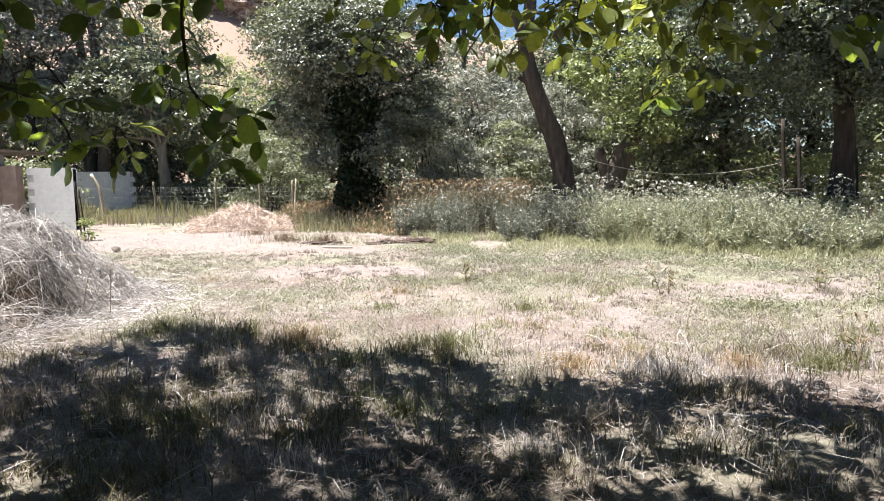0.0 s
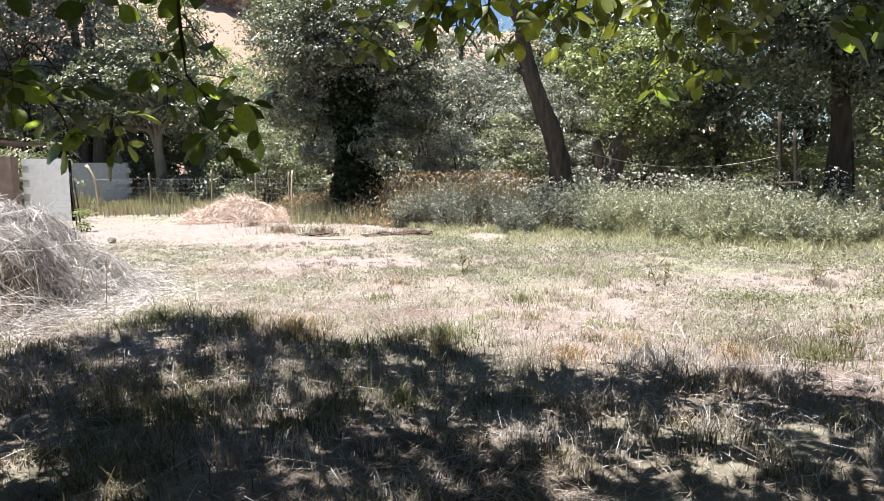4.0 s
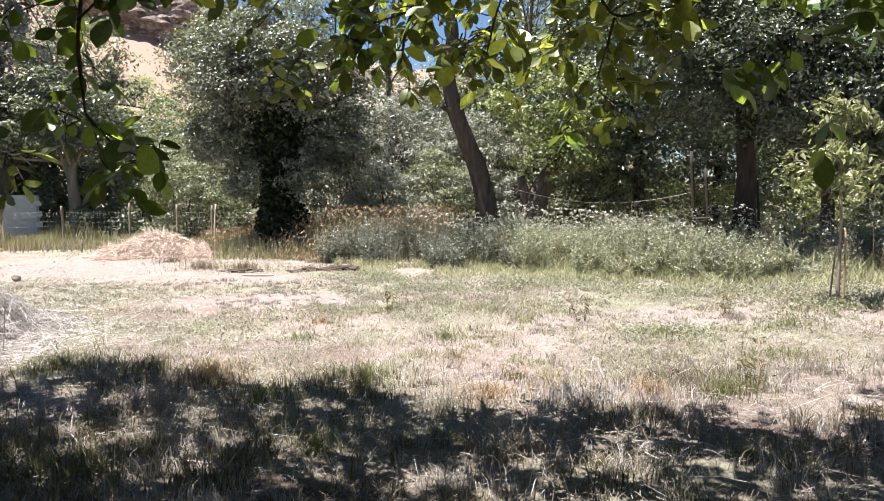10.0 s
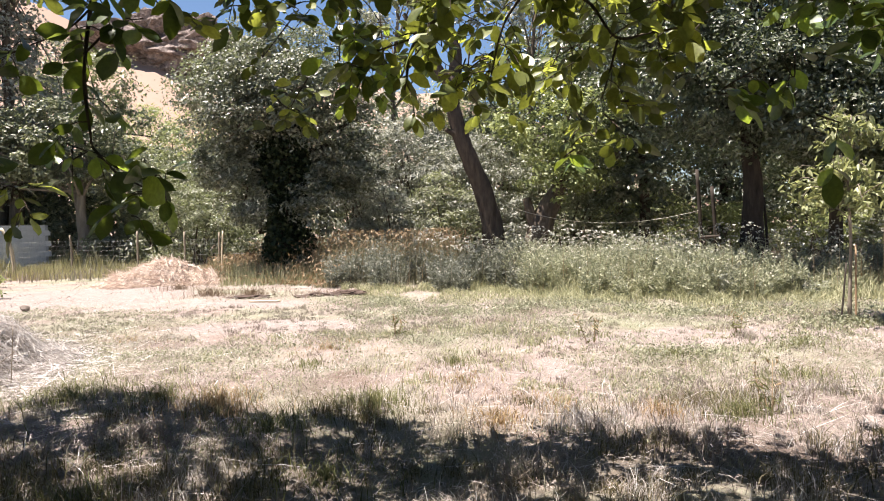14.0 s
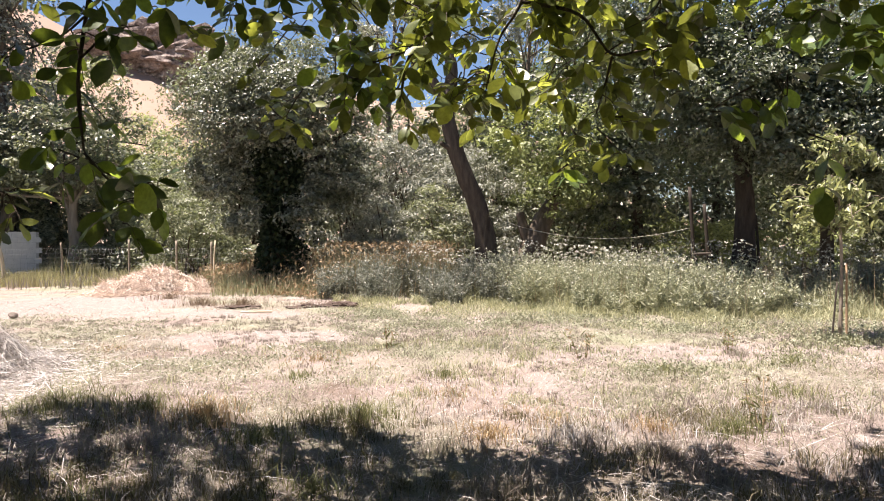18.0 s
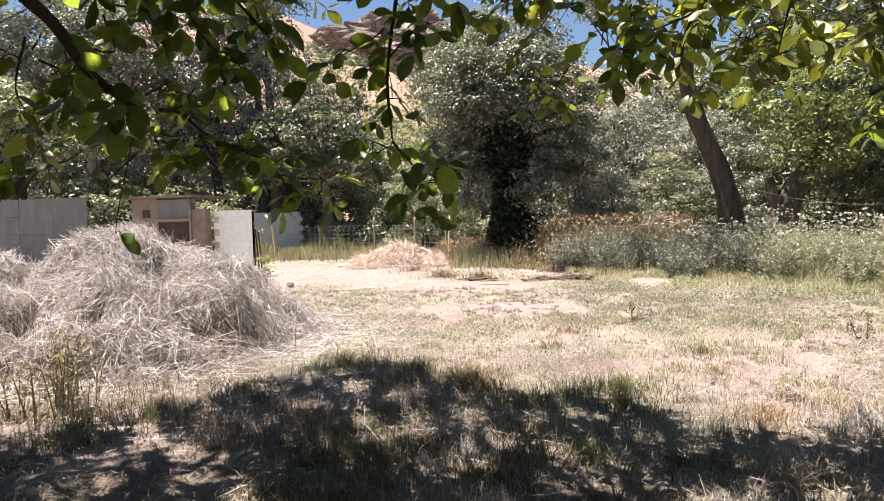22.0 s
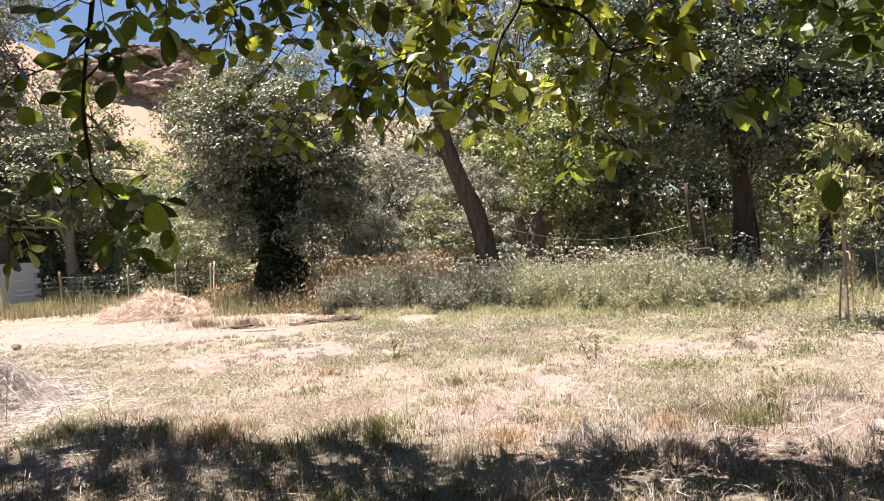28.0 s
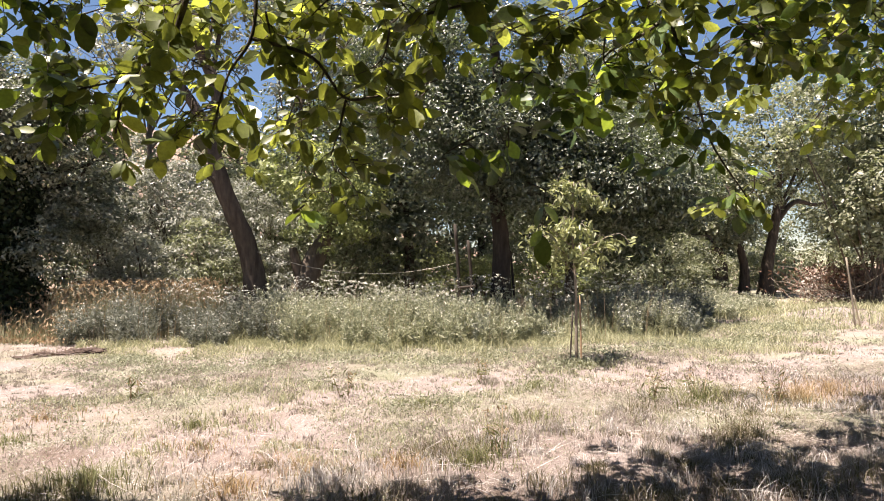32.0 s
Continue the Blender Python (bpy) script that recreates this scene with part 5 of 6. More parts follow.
big = hay_pile("large loose pile of pale grey hay with dark hollows", -5.75, 7.1, 2.15, 2.3, 1.0, 78000, 0.42, 0.0052, HAY,
               [(-6.0, 7.3, 0.8, 0.26), (-4.4, 6.8, 0.5, 0.10), (-6.7, 6.3, 0.6, 0.14), (-5.0, 5.9, 0.45, 0.16), (-5.7, 6.2, 0.35, -0.1), (-4.1, 7.3, 0.35, -0.1), (-6.7, 6.9, 0.3, -0.1), (-4.7, 6.5, 0.24, -0.2), (-5.1, 6.8, 0.2, -0.2), (-6.2, 5.9, 0.25, -0.2), (-5.4, 5.8, 0.2, -0.2), (-4.4, 6.05, 0.18, -0.14), (-5.9, 6.7, 0.2, 0.14), (-7.2, 6.2, 0.35, 0.2), (-6.3, 5.3, 0.5, 0.25), (-5.2, 5.1, 0.35, 0.12), (-5.8, 5.5, 0.2, -0.25), (-6.9, 5.7, 0.22, -0.25), (-4.9, 5.5, 0.2, -0.2), (-6.45, 6.45, 0.16, -0.35), (-5.3, 6.35, 0.14, -0.3)], 0.7)
n = 6500
a = RNG.random(n) * 6.28
q = 0.85 + 0.2 * RNG.exponential(size=n)
x, y = -5.5 + 2.25 * q * np.cos(a), 7.2 + 2.1 * q * np.sin(a)
b = RNG.random(n) * 6.28
d = np.stack([np.cos(b), np.sin(b), 0.15 * RNG.normal(size=n)], 1) * (0.08 + 0.14 * RNG.random((n, 1)))
c = np.stack([x, y, ground_height(x, y) + 0.02 + 0.07 * RNG.random(n) * np.clip(1.4 - q, 0.1, 1)], 1)
s = np.stack([-np.sin(b), np.cos(b), 0.4 + 0 * b], 1) * 0.0025
part("loose_hay", mesh("loose_hay", np.stack([c - d - s, c - d + s, c + d + s, c + d - s], 1).reshape(-1, 3), np.arange(4 * n).reshape(-1, 4), HAY), big, "pale straw spread round the foot", "stuff")
for pts in [[(-3.67, 6.7, 0.02), (-3.58, 6.7, 0.43), (-3.49, 6.7, 0.66)], [(-4.15, 6.9, 0.55), (-3.8, 6.75, 0.69), (-3.53, 6.7, 0.65)], [(-3.4, 6.75, 0.02), (-3.38, 6.75, 0.3), (-3.36, 6.75, 0.6)], [(-3.6, 6.6, 0.02), (-3.42, 6.55, 0.25), (-3.22, 6.5, 0.4)]]:
    part("twig", mesh("twig", *tube(pts, 0.006, 0.003, 5, 4, 0.3), POST, True), big, "dry dark twig sticking out of the hay")
hay_pile("small flat pile of reddish hay on the dusty ground", -6.0, 19.8, 1.5, 1.05, 0.46, 15000, 0.5, 0.010, HAY_RED, [(-6.7, 19.4, 0.4, -0.12), (-5.7, 19.6, 0.5, 0.1), (-5.1, 19.5, 0.3, -0.1), (-6.2, 19.2, 0.3, 0.12)], 0.6)

# ---- fences, stakes and the rope ----
RNG = np.random.default_rng(24)


def stake(name, label, pts, r, mat, group="fence posts", category="post"):
    me = mesh(name, *tube(pts, r, r * 0.8, 8, 4, 0.12), mat, True)
    return tagged(new(name, me), label, category, group)


POSTS = [(-19.5, 27.5, 1.5), (-17.0, 26.4, 1.55), (-14.6, 25.8, 1.5), (-11.0, 25.6, 1.45), (-8.4, 24.8, 1.55), (-6.65, 24.4, 1.5), (-5.3, 23.6, 1.45), (-3.9, 24.2, 1.4), (-1.6, 24.6, 1.4)]
for x, y, h in POSTS:
    k = RNG.normal(size=2) * 0.05
    stake("fence_post", "weathered round wooden fence post", [(x, y, -0.1), (x + k[0] * 0.5, y, h * 0.5), (x + k[0], y + k[1], h)], 0.045, POST)
stake("fence_post", "pale peeled pole leaning at the fence", [(-12.45, 24.6, -0.1), (-12.5, 24.6, 0.7), (-12.6, 24.6, 1.25), (-12.85, 24.6, 1.75)], 0.065, POST_PALE)
stake("fence_post", "pale thin wooden stake", [(-5.05, 22.9, -0.05), (-5.05, 22.9, 0.7), (-5.0, 22.9, 1.5)], 0.03, POST_PALE)
net = thing("wire_fence", "sagging wire netting between the wooden posts", "fence", at=(-9, 25, 0))
for (xa, ya, ha), (xb, yb, hb) in zip(POSTS, POSTS[1:]):
    pieces = []
    for z in np.linspace(0.08, 1.25, 8):
        sag = 0.03 + 0.03 * RNG.random()
        pieces.append(tube([(xa, ya, z), ((xa + xb) / 2, (ya + yb) / 2, z - sag), (xb, yb, z)], 0.0022, 0.0022, 3, 4))
    m = int(math.hypot(xb - xa, yb - ya) / 0.12)
    for s in np.linspace(0.02, 0.98, m):
        x, y = xa + (xb - xa) * s, ya + (yb - ya) * s
        k = 0.06 if int(s * m) % 2 else -0.06
        pieces.append(tube([(x, y, 0.06), (x + k, y, 0.65), (x, y, 1.24)], 0.0018, 0.0018, 3, 2))
    part("netting", mesh("netting", *merge(pieces), WIRE), net)
for x, y, h, r in [(-9.15, 16.9, 1.45, 0.022), (-8.95, 16.7, 1.3, 0.02)]:
    stake("stake", "thin dark stake standing by the hay", [(x, y, -0.05), (x - 0.04, y, h * 0.5), (x - 0.1, y, h)], r, POST_DARK, "stakes by the hay", "stake")
shrub("shoot", "small green shoot at the foot of a stake", (-8.95, 16.75, 0), [(-8.9, 16.75, 0.28, 0.22, 0.2, 0.24, 160)], PALE_LEAF, 0.09, 4, 0.5, stem=0.005)
gate = thing("pole_frame", "dark pole frame of two posts and a rail", "fence", at=(9.75, 19, 0))
part("post", mesh("post", *tube([(9.6, 19, -0.1), (9.55, 19, 1.4), (9.45, 19, 3.0)], 0.06, 0.05, 8, 4, 0.1), POST_DARK, True), gate)
part("post", mesh("post", *tube([(10.05, 19, -0.1), (10.0, 19, 1.2), (9.9, 19, 2.5)], 0.06, 0.05, 8, 4, 0.1), POST_DARK, True), gate)
part("rail", mesh("rail", *tube([(9.5, 18.95, 1.0), (9.8, 18.93, 1.02), (10.1, 18.95, 1.03)], 0.05, 0.05, 7, 3, 0.1), POST_DARK, True), gate)
stake("leaning_pole", "thin dark pole leaning by the broad tree", [(8.98, 14.6, -0.05), (8.96, 14.6, 0.9), (8.88, 14.6, 2.0)], 0.035, POST_DARK, "poles", "pole")
s = np.linspace(0, 1, 24)
line = np.stack([3.0 + 6.5 * s, 16.3 + 2.7 * s, 2.05 - 0.25 * s - 2.0 * s * (1 - s) * (1 - 0.25 * s)], 1)
tagged(new("rope", mesh("rope", *tube(line, 0.0055, 0.0055, 5, 1), ROPE, True)), "thin pale rope sagging from the leaning tree", "rope")
tagged(new("plank", mesh("plank", *box((-2.5, 13.85, 0.01), (-1.88, 13.97, 0.05)), POST_PALE)), "short weathered plank lying on the ground", "plank")
bm = bmesh.new()
bmesh.ops.create_icosphere(bm, subdivisions=3, radius=0.085)
for q in bm.verts:
    q.co *= 1 + 0.3 * noise.noise(q.co * 14)
    q.co.z *= 0.8
me = bpy.data.meshes.new("clod")
bm.to_mesh(me)
bm.free()
me.materials.append(STONE)
clod = tagged(new("clod", me), "dark clod of earth on the dusty ground", "stone")
clod.location = (-6.77, 13.8, 0.05)



def soil_mound(x, y, size, seed):
    """A low uneven heap of turned dark soil."""
    bm = bmesh.new()
    bmesh.ops.create_icosphere(bm, subdivisions=4, radius=1.0)
    for q in bm.verts:
        c = q.co.normalized()
        k = 1 + 0.5 * noise.noise(c * 2.1 + Vector((seed, 0, 0))) + 0.3 * noise.noise(c * 6) + 0.15 * noise.noise(c * 14)
        q.co = Vector((x + c.x * size[0] * k, y + c.y * size[1] * k, c.z * size[2] * k))
    me = bpy.data.meshes.new("soil_mound")
    bm.to_mesh(me)
    bm.free()
    me.materials.append(DARK_SOIL)
    tagged(new("soil_mound", me), "low heap of dark turned soil by the weeds", "soil", "heaps of turned soil")


DARK_SOIL = plain("turned soil", (0.085, 0.06, 0.048), 0.95, 0.5, 18)
for k, (x, y, sz) in enumerate([(-1.15, 14.75, (0.55, 0.25, 0.09)), (-2.75, 14.9, (0.5, 0.22, 0.07)), (-0.55, 15.05, (0.4, 0.25, 0.1))]):
    soil_mound(x, y, sz, k * 2.7)

# ---- the shed and the grey panels on the left ----
shed = thing("shed", "low mud and block shed with a dark door", "shed", at=(-13.5, 20, 0))
mud = part("wall", mesh("wall", *box((-15.4, 20.0, 0), (-14.45, 20.25, 2.35)), MUD), shed, "mud-rendered wall")
part("wall", mesh("wall", *box((-14.45, 20.0, 1.62), (-13.15, 20.22, 2.3)), PANEL), shed, "sheet wall over the door")
part("window", mesh("window", *box((-15.0, 19.97, 1.72), (-14.72, 20.02, 1.98)), DOOR_DARK), mud)
door = part("door", mesh("door", *box((-14.4, 20.03, 0), (-13.32, 20.1, 1.6)), DOOR_DARK), shed, "dark rusty door")
part("handle", mesh("handle", *tube([(-13.5, 20.02, 0.85), (-13.5, 19.97, 0.9), (-13.5, 19.97, 1.0), (-13.5, 20.02, 1.05)], 0.009, 0.009, 6, 3), WIRE, True), door, "dull metal handle")
part("door_frame", mesh("door_frame", *box((-14.45, 19.94, 1.56), (-13.2, 20.03, 1.66)), POST), shed)
part("door_post", mesh("door_post", *tube([(-13.2, 19.93, 0), (-13.18, 19.93, 1.2), (-13.2, 19.93, 2.4)], 0.05, 0.045, 7, 3, 0.1), POST), shed)
part("pillar", mesh("pillar", *box((-13.14, 19.96, 0), (-12.65, 20.3, 1.95)), MUD), shed, "brown pillar")
part("roof", mesh("roof", *box((-15.6, 19.8, 2.36), (-13.0, 22.5, 2.44)), TIN), shed, "sheet roof with an uneven edge")
part("side_wall", mesh("side_wall", *box((-15.4, 20.25, 0), (-15.2, 22.5, 2.35)), MUD), shed)
wall = thing("block_wall", "pale cement block wall beside the shed", "wall", at=(-11.5, 20.5, 0))
for row in range(9):
    for col in range(6):
        x = -12.6 + 0.41 * col + (0.2 if row % 2 else 0)
        z = 0.21 * row
        x1 = min(x + 0.404, -11.2)
        if x1 - x < 0.08:
            continue
        part("block", mesh("block", *box((x, 20.4, z), (x1, 20.6, z + 0.206)), BLOCK), wall)
part("mortar", mesh("mortar", *box((-12.6, 20.404, 0), (-11.2, 20.58, 1.84)), MORTAR), wall)
back_wall = thing("block_wall", "grey cement block wall in the shade of the trees", "wall", at=(-14.7, 27.4, 0))
way = np.array([0.832, 0.555, 0.0])
out = np.array([0.555, -0.832, 0.0])
start = np.array([-16.6, 26.1, 0.0])


def along_wall(lo, hi):
    v, f = box(lo, hi)
    return start + v[:, :1] * way + v[:, 1:2] * out + v[:, 2:] * np.array([0, 0, 1.0]), f


for row in range(9):
    for col in range(10):
        u = 0.41 * col + (0.2 if row % 2 else 0)
        part("block", mesh("block", *along_wall((u, -0.1, 0.21 * row), (u + 0.403, 0.1, 0.21 * row + 0.205)), BLOCK), back_wall)
part("mortar", mesh("mortar", *along_wall((0.0, -0.08, 0.0), (4.2, 0.096, 1.88)), MORTAR), back_wall)
yard = thing("yard_fence", "weathered grey board fence beside the shed", "fence", at=(-19.5, 20, 0))
for k in range(3):
    x = -21.4 + 1.4 * k
    for r in range(4):
        part("board", mesh("board", *box((x, 20 + 0.02 * RNG.random(), 0.02 + 0.62 * r), (x + 1.385, 20.05, 0.02 + 0.62 * r + 0.61)), PANEL), yard)
    part("upright", mesh("upright", *box((x - 0.03, 20.06, 0), (x + 0.05, 20.14, 2.55)), POST), yard)

# ---- young trees with stakes ----
RNG = np.random.default_rng(25)


def sapling(x, y, h, label, leaves, stakes):
    t = thing("sapling", label, "young tree", "young trees", at=(x, y, 0))
    part("trunk", mesh("trunk", *tube([(x, y, -0.05), (x + 0.02, y, h * 0.4), (x - 0.02, y, h * 0.7), (x + 0.03, y, h)], 0.028, 0.008, 8, 5, 0.1), BARK_PALE, True), t)
    pts = []
    for k in range(26):
        z = h * (0.44 + 0.54 * RNG.random())
        a = RNG.random() * 6.28
        l = (0.2 + 0.62 * RNG.random() ** 1.2) * (1.25 - 0.6 * z / h)
        s = np.array([x, y, z])
        e = s + np.array([math.cos(a) * l, math.sin(a) * l, 0.4 * l + 0.1])
        tip = e + np.array([math.cos(a) * 0.18, math.sin(a) * 0.18, -0.22])
        part("branch", mesh("branch", *tube([s, (s + e) / 2 + np.array([0, 0, 0.06]), e, tip], 0.009, 0.003, 5, 3), BARK_PALE, True), t)
        m = leaves // 26
        u = 0.25 + 0.85 * RNG.random((m, 1))
        pts.append(s + (e - s) * u + (tip - e) * np.clip(u - 0.6, 0, 1) * 2 + RNG.normal(size=(m, 3)) * 0.06)
    part("crown", mesh("crown", *leaf_cloud(np.concatenate(pts), 0.115, 0.42, 0.6, 0.7, broad=True), SAPLING_LEAF), t)
    for a, b, r, m in stakes:
        part("stake", mesh("stake", *tube([a, tuple((np.array(a) + np.array(b)) / 2), b], r, r * 0.9, 7, 3, 0.1), m, True), t)
    return t


sapling(6.7, 8.85, 2.9, "young tree with drooping pale leaves tied to stakes", 1400,
        [((6.75, 8.78, -0.05), (6.76, 8.8, 1.1), 0.016, STAKE_WOOD), ((6.5, 8.75, -0.05), (6.62, 8.8, 0.85), 0.014, POST_DARK)])
far = thing("tree_stake", "two thin reddish stakes at a dead sapling", "stake", at=(15.9, 10.6, 0))
part("stake", mesh("stake", *tube([(15.95, 10.6, -0.05), (15.85, 10.6, 0.8), (15.7, 10.6, 1.7)], 0.025, 0.02, 7, 3), POST, True), far)
part("stake", mesh("stake", *tube([(16.15, 10.6, -0.05), (16.0, 10.6, 0.5), (15.9, 10.6, 0.8)], 0.02, 0.018, 7, 3), POST_PALE, True), far)

# ---- brush heap at the end of the clearing ----
heap = thing("brush_heap", "heap of dead branches with reddish dry leaves", "branches", at=(25.5, 17.5, 0))
for k in range(80):
    s = np.array([24.2 + 4.5 * RNG.random(), 17 + 2 * RNG.random(), 0.05 + 0.5 * RNG.random()])
    a = RNG.random() * 6.28
    l = 0.9 + 1.6 * RNG.random()
    e = s + np.array([math.cos(a) * l, math.sin(a) * l, 0.2 + 0.9 * RNG.random()])
    part("branch", mesh("branch", *tube([s, (s + e) / 2 + RNG.normal(size=3) * 0.15, e], 0.02, 0.006, 5, 4, 0.1), BARK_PALE, True), heap)
p = np.array([27.3, 18.0, 0.9]) + RNG.normal(size=(5200, 3)) * np.array([1.8, 0.6, 0.4])
p[:, 2] = np.abs(p[:, 2])
part("dry_leaves", mesh("dry_leaves", *leaf_cloud(p, 0.14, 0.4), DEAD_LEAF), heap, "reddish dry leaves", "stuff")

# ---- the walnut tree over the camera ----
RNG = np.random.default_rng(26)
walnut = thing("walnut_tree", "walnut tree with long drooping branches of broad green leaves", "tree", at=(0.4, -2.6, 0))
part("trunk", mesh("trunk", *tube([(0.4, -2.6, -0.1), (0.45, -2.6, 1.2), (0.35, -2.5, 2.4), (0.4, -2.3, 3.6), (0.3, -1.6, 5.0)], 0.36, 0.2, 14, 6, 0.12, 0.35), BARK, True), walnut)


def leaflet_mesh(curl, wide, n=7, across=(-1, -0.5, 0, 0.5, 1)):
    """A broad leaf, 1 long from the origin along y, creased at the midrib, drooping to its tip, with a wavy edge."""
    c = len(across)
    v, f = [], []
    for i in range(n + 1):
        s = i / n
        w = wide * (math.sin(math.pi * s ** 1.12) ** 0.6) * 0.5 if 0 < i < n else 0.012
        z = -curl * s * s
        for k in across:
            wave = 0.018 * math.sin(s * 17 + k * 2) * abs(k)
            v.append((w * k, s, z + 0.16 * w * abs(k) * 2 * (0.6 - curl * 0.5) + wave))
    for i in range(n):
        for k in range(c - 1):
            a = i * c + k
            f.append((a, a + 1, a + c + 1, a + c))
    return np.array(v), np.array(f)


SHAPES = [(0.06, 0.58), (0.16, 0.66), (0.28, 0.60), (0.12, 0.52)]
KINDS = [leaflet_mesh(*q) for q in SHAPES]
PLAIN = [leaflet_mesh(*q, 5, (-1, 0, 1)) for q in SHAPES]
sprays = []     # leaf placements: (kind, place, axis, normal, length, sunlit, branch)
rachis = []


def compound_leaf(base, way, length, size, pairs=2, sunlit=False, branch=None):
    """A walnut leaf: a drooping stalk with leaflets in pairs and a larger one at its end."""
    base, way = np.array(base, dtype=float), unit(np.array(way, dtype=float))
    end = base + way * length + np.array([0, 0, -0.18 * length])
    mid = base + way * length * 0.5 + np.array([0, 0, 0.02])
    rachis.append(tube([base, mid, end], 0.0035, 0.0018, 4, 3))
    side = unit(np.cross(way, np.array([0, 0, 1.0])) + 1e-6)
    spots = [(end, way + np.array([0, 0, -0.3]), 1.15)]
    for k in range(pairs):
        s = 0.42 + 0.5 * k / max(1, pairs - 1) if pairs > 1 else 0.7
        p = base * (1 - s) ** 2 + 2 * mid * s * (1 - s) + end * s * s
        for sg in (-1, 1):
            spots.append((p, way * 0.55 + sg * side * 0.85 + np.array([0, 0, -0.3]), 0.72 + 0.28 * s))
    for p, ax, k in spots:
        ax = unit(ax + RNG.normal(size=3) * 0.28)
        nr = unit(np.array([0, -0.05, 0.75]) + RNG.normal(size=3) * 0.55)
        sprays.append((int(RNG.integers(4)), p, ax, nr, size * k * (0.8 + 0.4 * RNG.random()), sunlit, branch))


def bough(pts, r0, r1, leaves, size, sunlit=False, side=1.0, start=0.2, reach=0.22, pairs=2):
    """A branch with compound leaves along it."""
    pts = np.asarray(pts, dtype=float)
    if pts[:, 0].mean() < -0.6:
        size, reach = size * 0.86, reach * 0.86
    if pts[:, 1].mean() > 3.9 and pts[:, 0].mean() < 5.0:
        # the middle of the crown hangs a little nearer
        pts, r0, r1, size, reach = np.array([0.1, 0.0, 1.44]) + 0.85 * (pts - np.array([0.1, 0.0, 1.44])), r0 * 0.85, r1 * 0.85, size * 0.85, reach * 0.85
    line = smooth_line(pts, 6)
    limb = part("branch", mesh("branch", *tube(pts, r0, r1, 7, 6, 0.15), TWIG, True), walnut)
    n = len(line)
    for k in range(leaves):
        i = int(n * (start + (1 - start) * (k + RNG.random()) / leaves))
        i = min(n - 1, i)
        t = line[min(n - 1, i + 1)] - line[max(0, i - 1)]
        w = unit(t) * 0.5 + RNG.normal(size=3) * np.array([0.8, 0.6, 0.3]) * side + np.array([0, 0, -0.15])
        compound_leaf(line[i], w, reach * (0.7 + 0.6 * RNG.random()), size, pairs, sunlit, limb)
    return line


def cloud(cx, cy, cz, rx, ry, rz, n, size, sunlit=False, twigs=5, pairs=2):
    """A bunch of leafy twigs that fills a part of the crown."""
    c = np.array([cx, cy, cz])
    r = np.array([rx, ry, rz])
    for k in range(twigs):
        a = c + RNG.uniform(-1, 1, 3) * r * np.array([0.9, 0.9, 0.3]) + np.array([0, 0, rz * 0.6])
        b = c + RNG.uniform(-1, 1, 3) * r * np.array([0.9, 0.9, 0.9])
        m = (a + b) / 2 + RNG.normal(size=3) * 0.08
        bough([a, m, b], 0.006, 0.0015, max(1, n // twigs), size, sunlit, 1.0, 0.05, size * 1.25, pairs)

bough([(-2.18, 2.0, 2.32), (-2.23, 2.2, 2.27), (-2.27, 2.4, 2.15), (-2.28, 2.6, 2.07), (-2.24, 2.7, 2.01)], 0.03, 0.014, 5, 0.18, False)
bough([(-2.6, 2.5, 2.59), (-2.58, 2.6, 2.62), (-2.3, 2.8, 2.65), (-1.91, 3.0, 2.65)], 0.011, 0.005, 9, 0.18, False)
bough([(-2.3, 2.7, 3.1), (-2.23, 2.8, 2.97), (-2.0, 2.9, 2.73), (-1.83, 3.0, 2.52), (-1.77, 3.05, 2.44)], 0.013, 0.005, 8, 0.18, False)
bough([(-2.08, 2.8, 2.64), (-2.07, 2.85, 2.53), (-2.03, 2.9, 2.41), (-1.99, 3.0, 2.32)], 0.008, 0.003, 5, 0.17, False)
bough([(-0.91, 2.8, 3.13), (-0.99, 3.0, 2.91), (-1.07, 3.1, 2.59), (-1.15, 3.15, 2.18), (-1.15, 3.2, 1.87)], 0.015, 0.005, 9, 0.14, False, 1.0, 0.35)
bough([(-1.09, 3.1, 2.45), (-1.22, 3.15, 2.37), (-1.41, 3.2, 2.31), (-1.54, 3.2, 2.25)], 0.006, 0.002, 4, 0.15, False)
bough([(-1.13, 3.1, 2.25), (-0.99, 3.1, 2.38), (-0.87, 3.1, 2.41)], 0.006, 0.002, 3, 0.14, False)
bough([(-1.15, 3.2, 1.86), (-1.06, 3.25, 1.74), (-0.95, 3.3, 1.67), (-0.9, 3.4, 1.6)], 0.006, 0.002, 3, 0.19, False)
bough([(-2.55, 3.3, 2.12), (-2.48, 3.4, 2.11), (-2.39, 3.5, 2.0), (-2.18, 3.6, 1.86), (-2.12, 3.7, 1.76)], 0.011, 0.003, 5, 0.14, False)
bough([(0.77, 4.2, 3.5), (0.72, 4.2, 3.14), (0.61, 4.3, 2.86), (0.4, 4.3, 2.63), (0.34, 4.4, 2.36)], 0.02, 0.006, 6, 0.15, True)
bough([(0.57, 4.3, 2.81), (0.42, 4.3, 2.68), (0.19, 4.4, 2.62), (0.02, 4.4, 2.56)], 0.009, 0.003, 5, 0.15, True)
bough([(1.12, 4.1, 3.41), (1.09, 4.1, 2.96), (0.96, 4.2, 2.72), (0.87, 4.2, 2.38)], 0.014, 0.004, 6, 0.15, True)
bough([(1.09, 4.1, 2.93), (1.45, 4.1, 2.86), (1.67, 4.15, 2.64), (1.86, 4.1, 2.65), (2.03, 4.0, 2.66)], 0.013, 0.006, 8, 0.15, True)
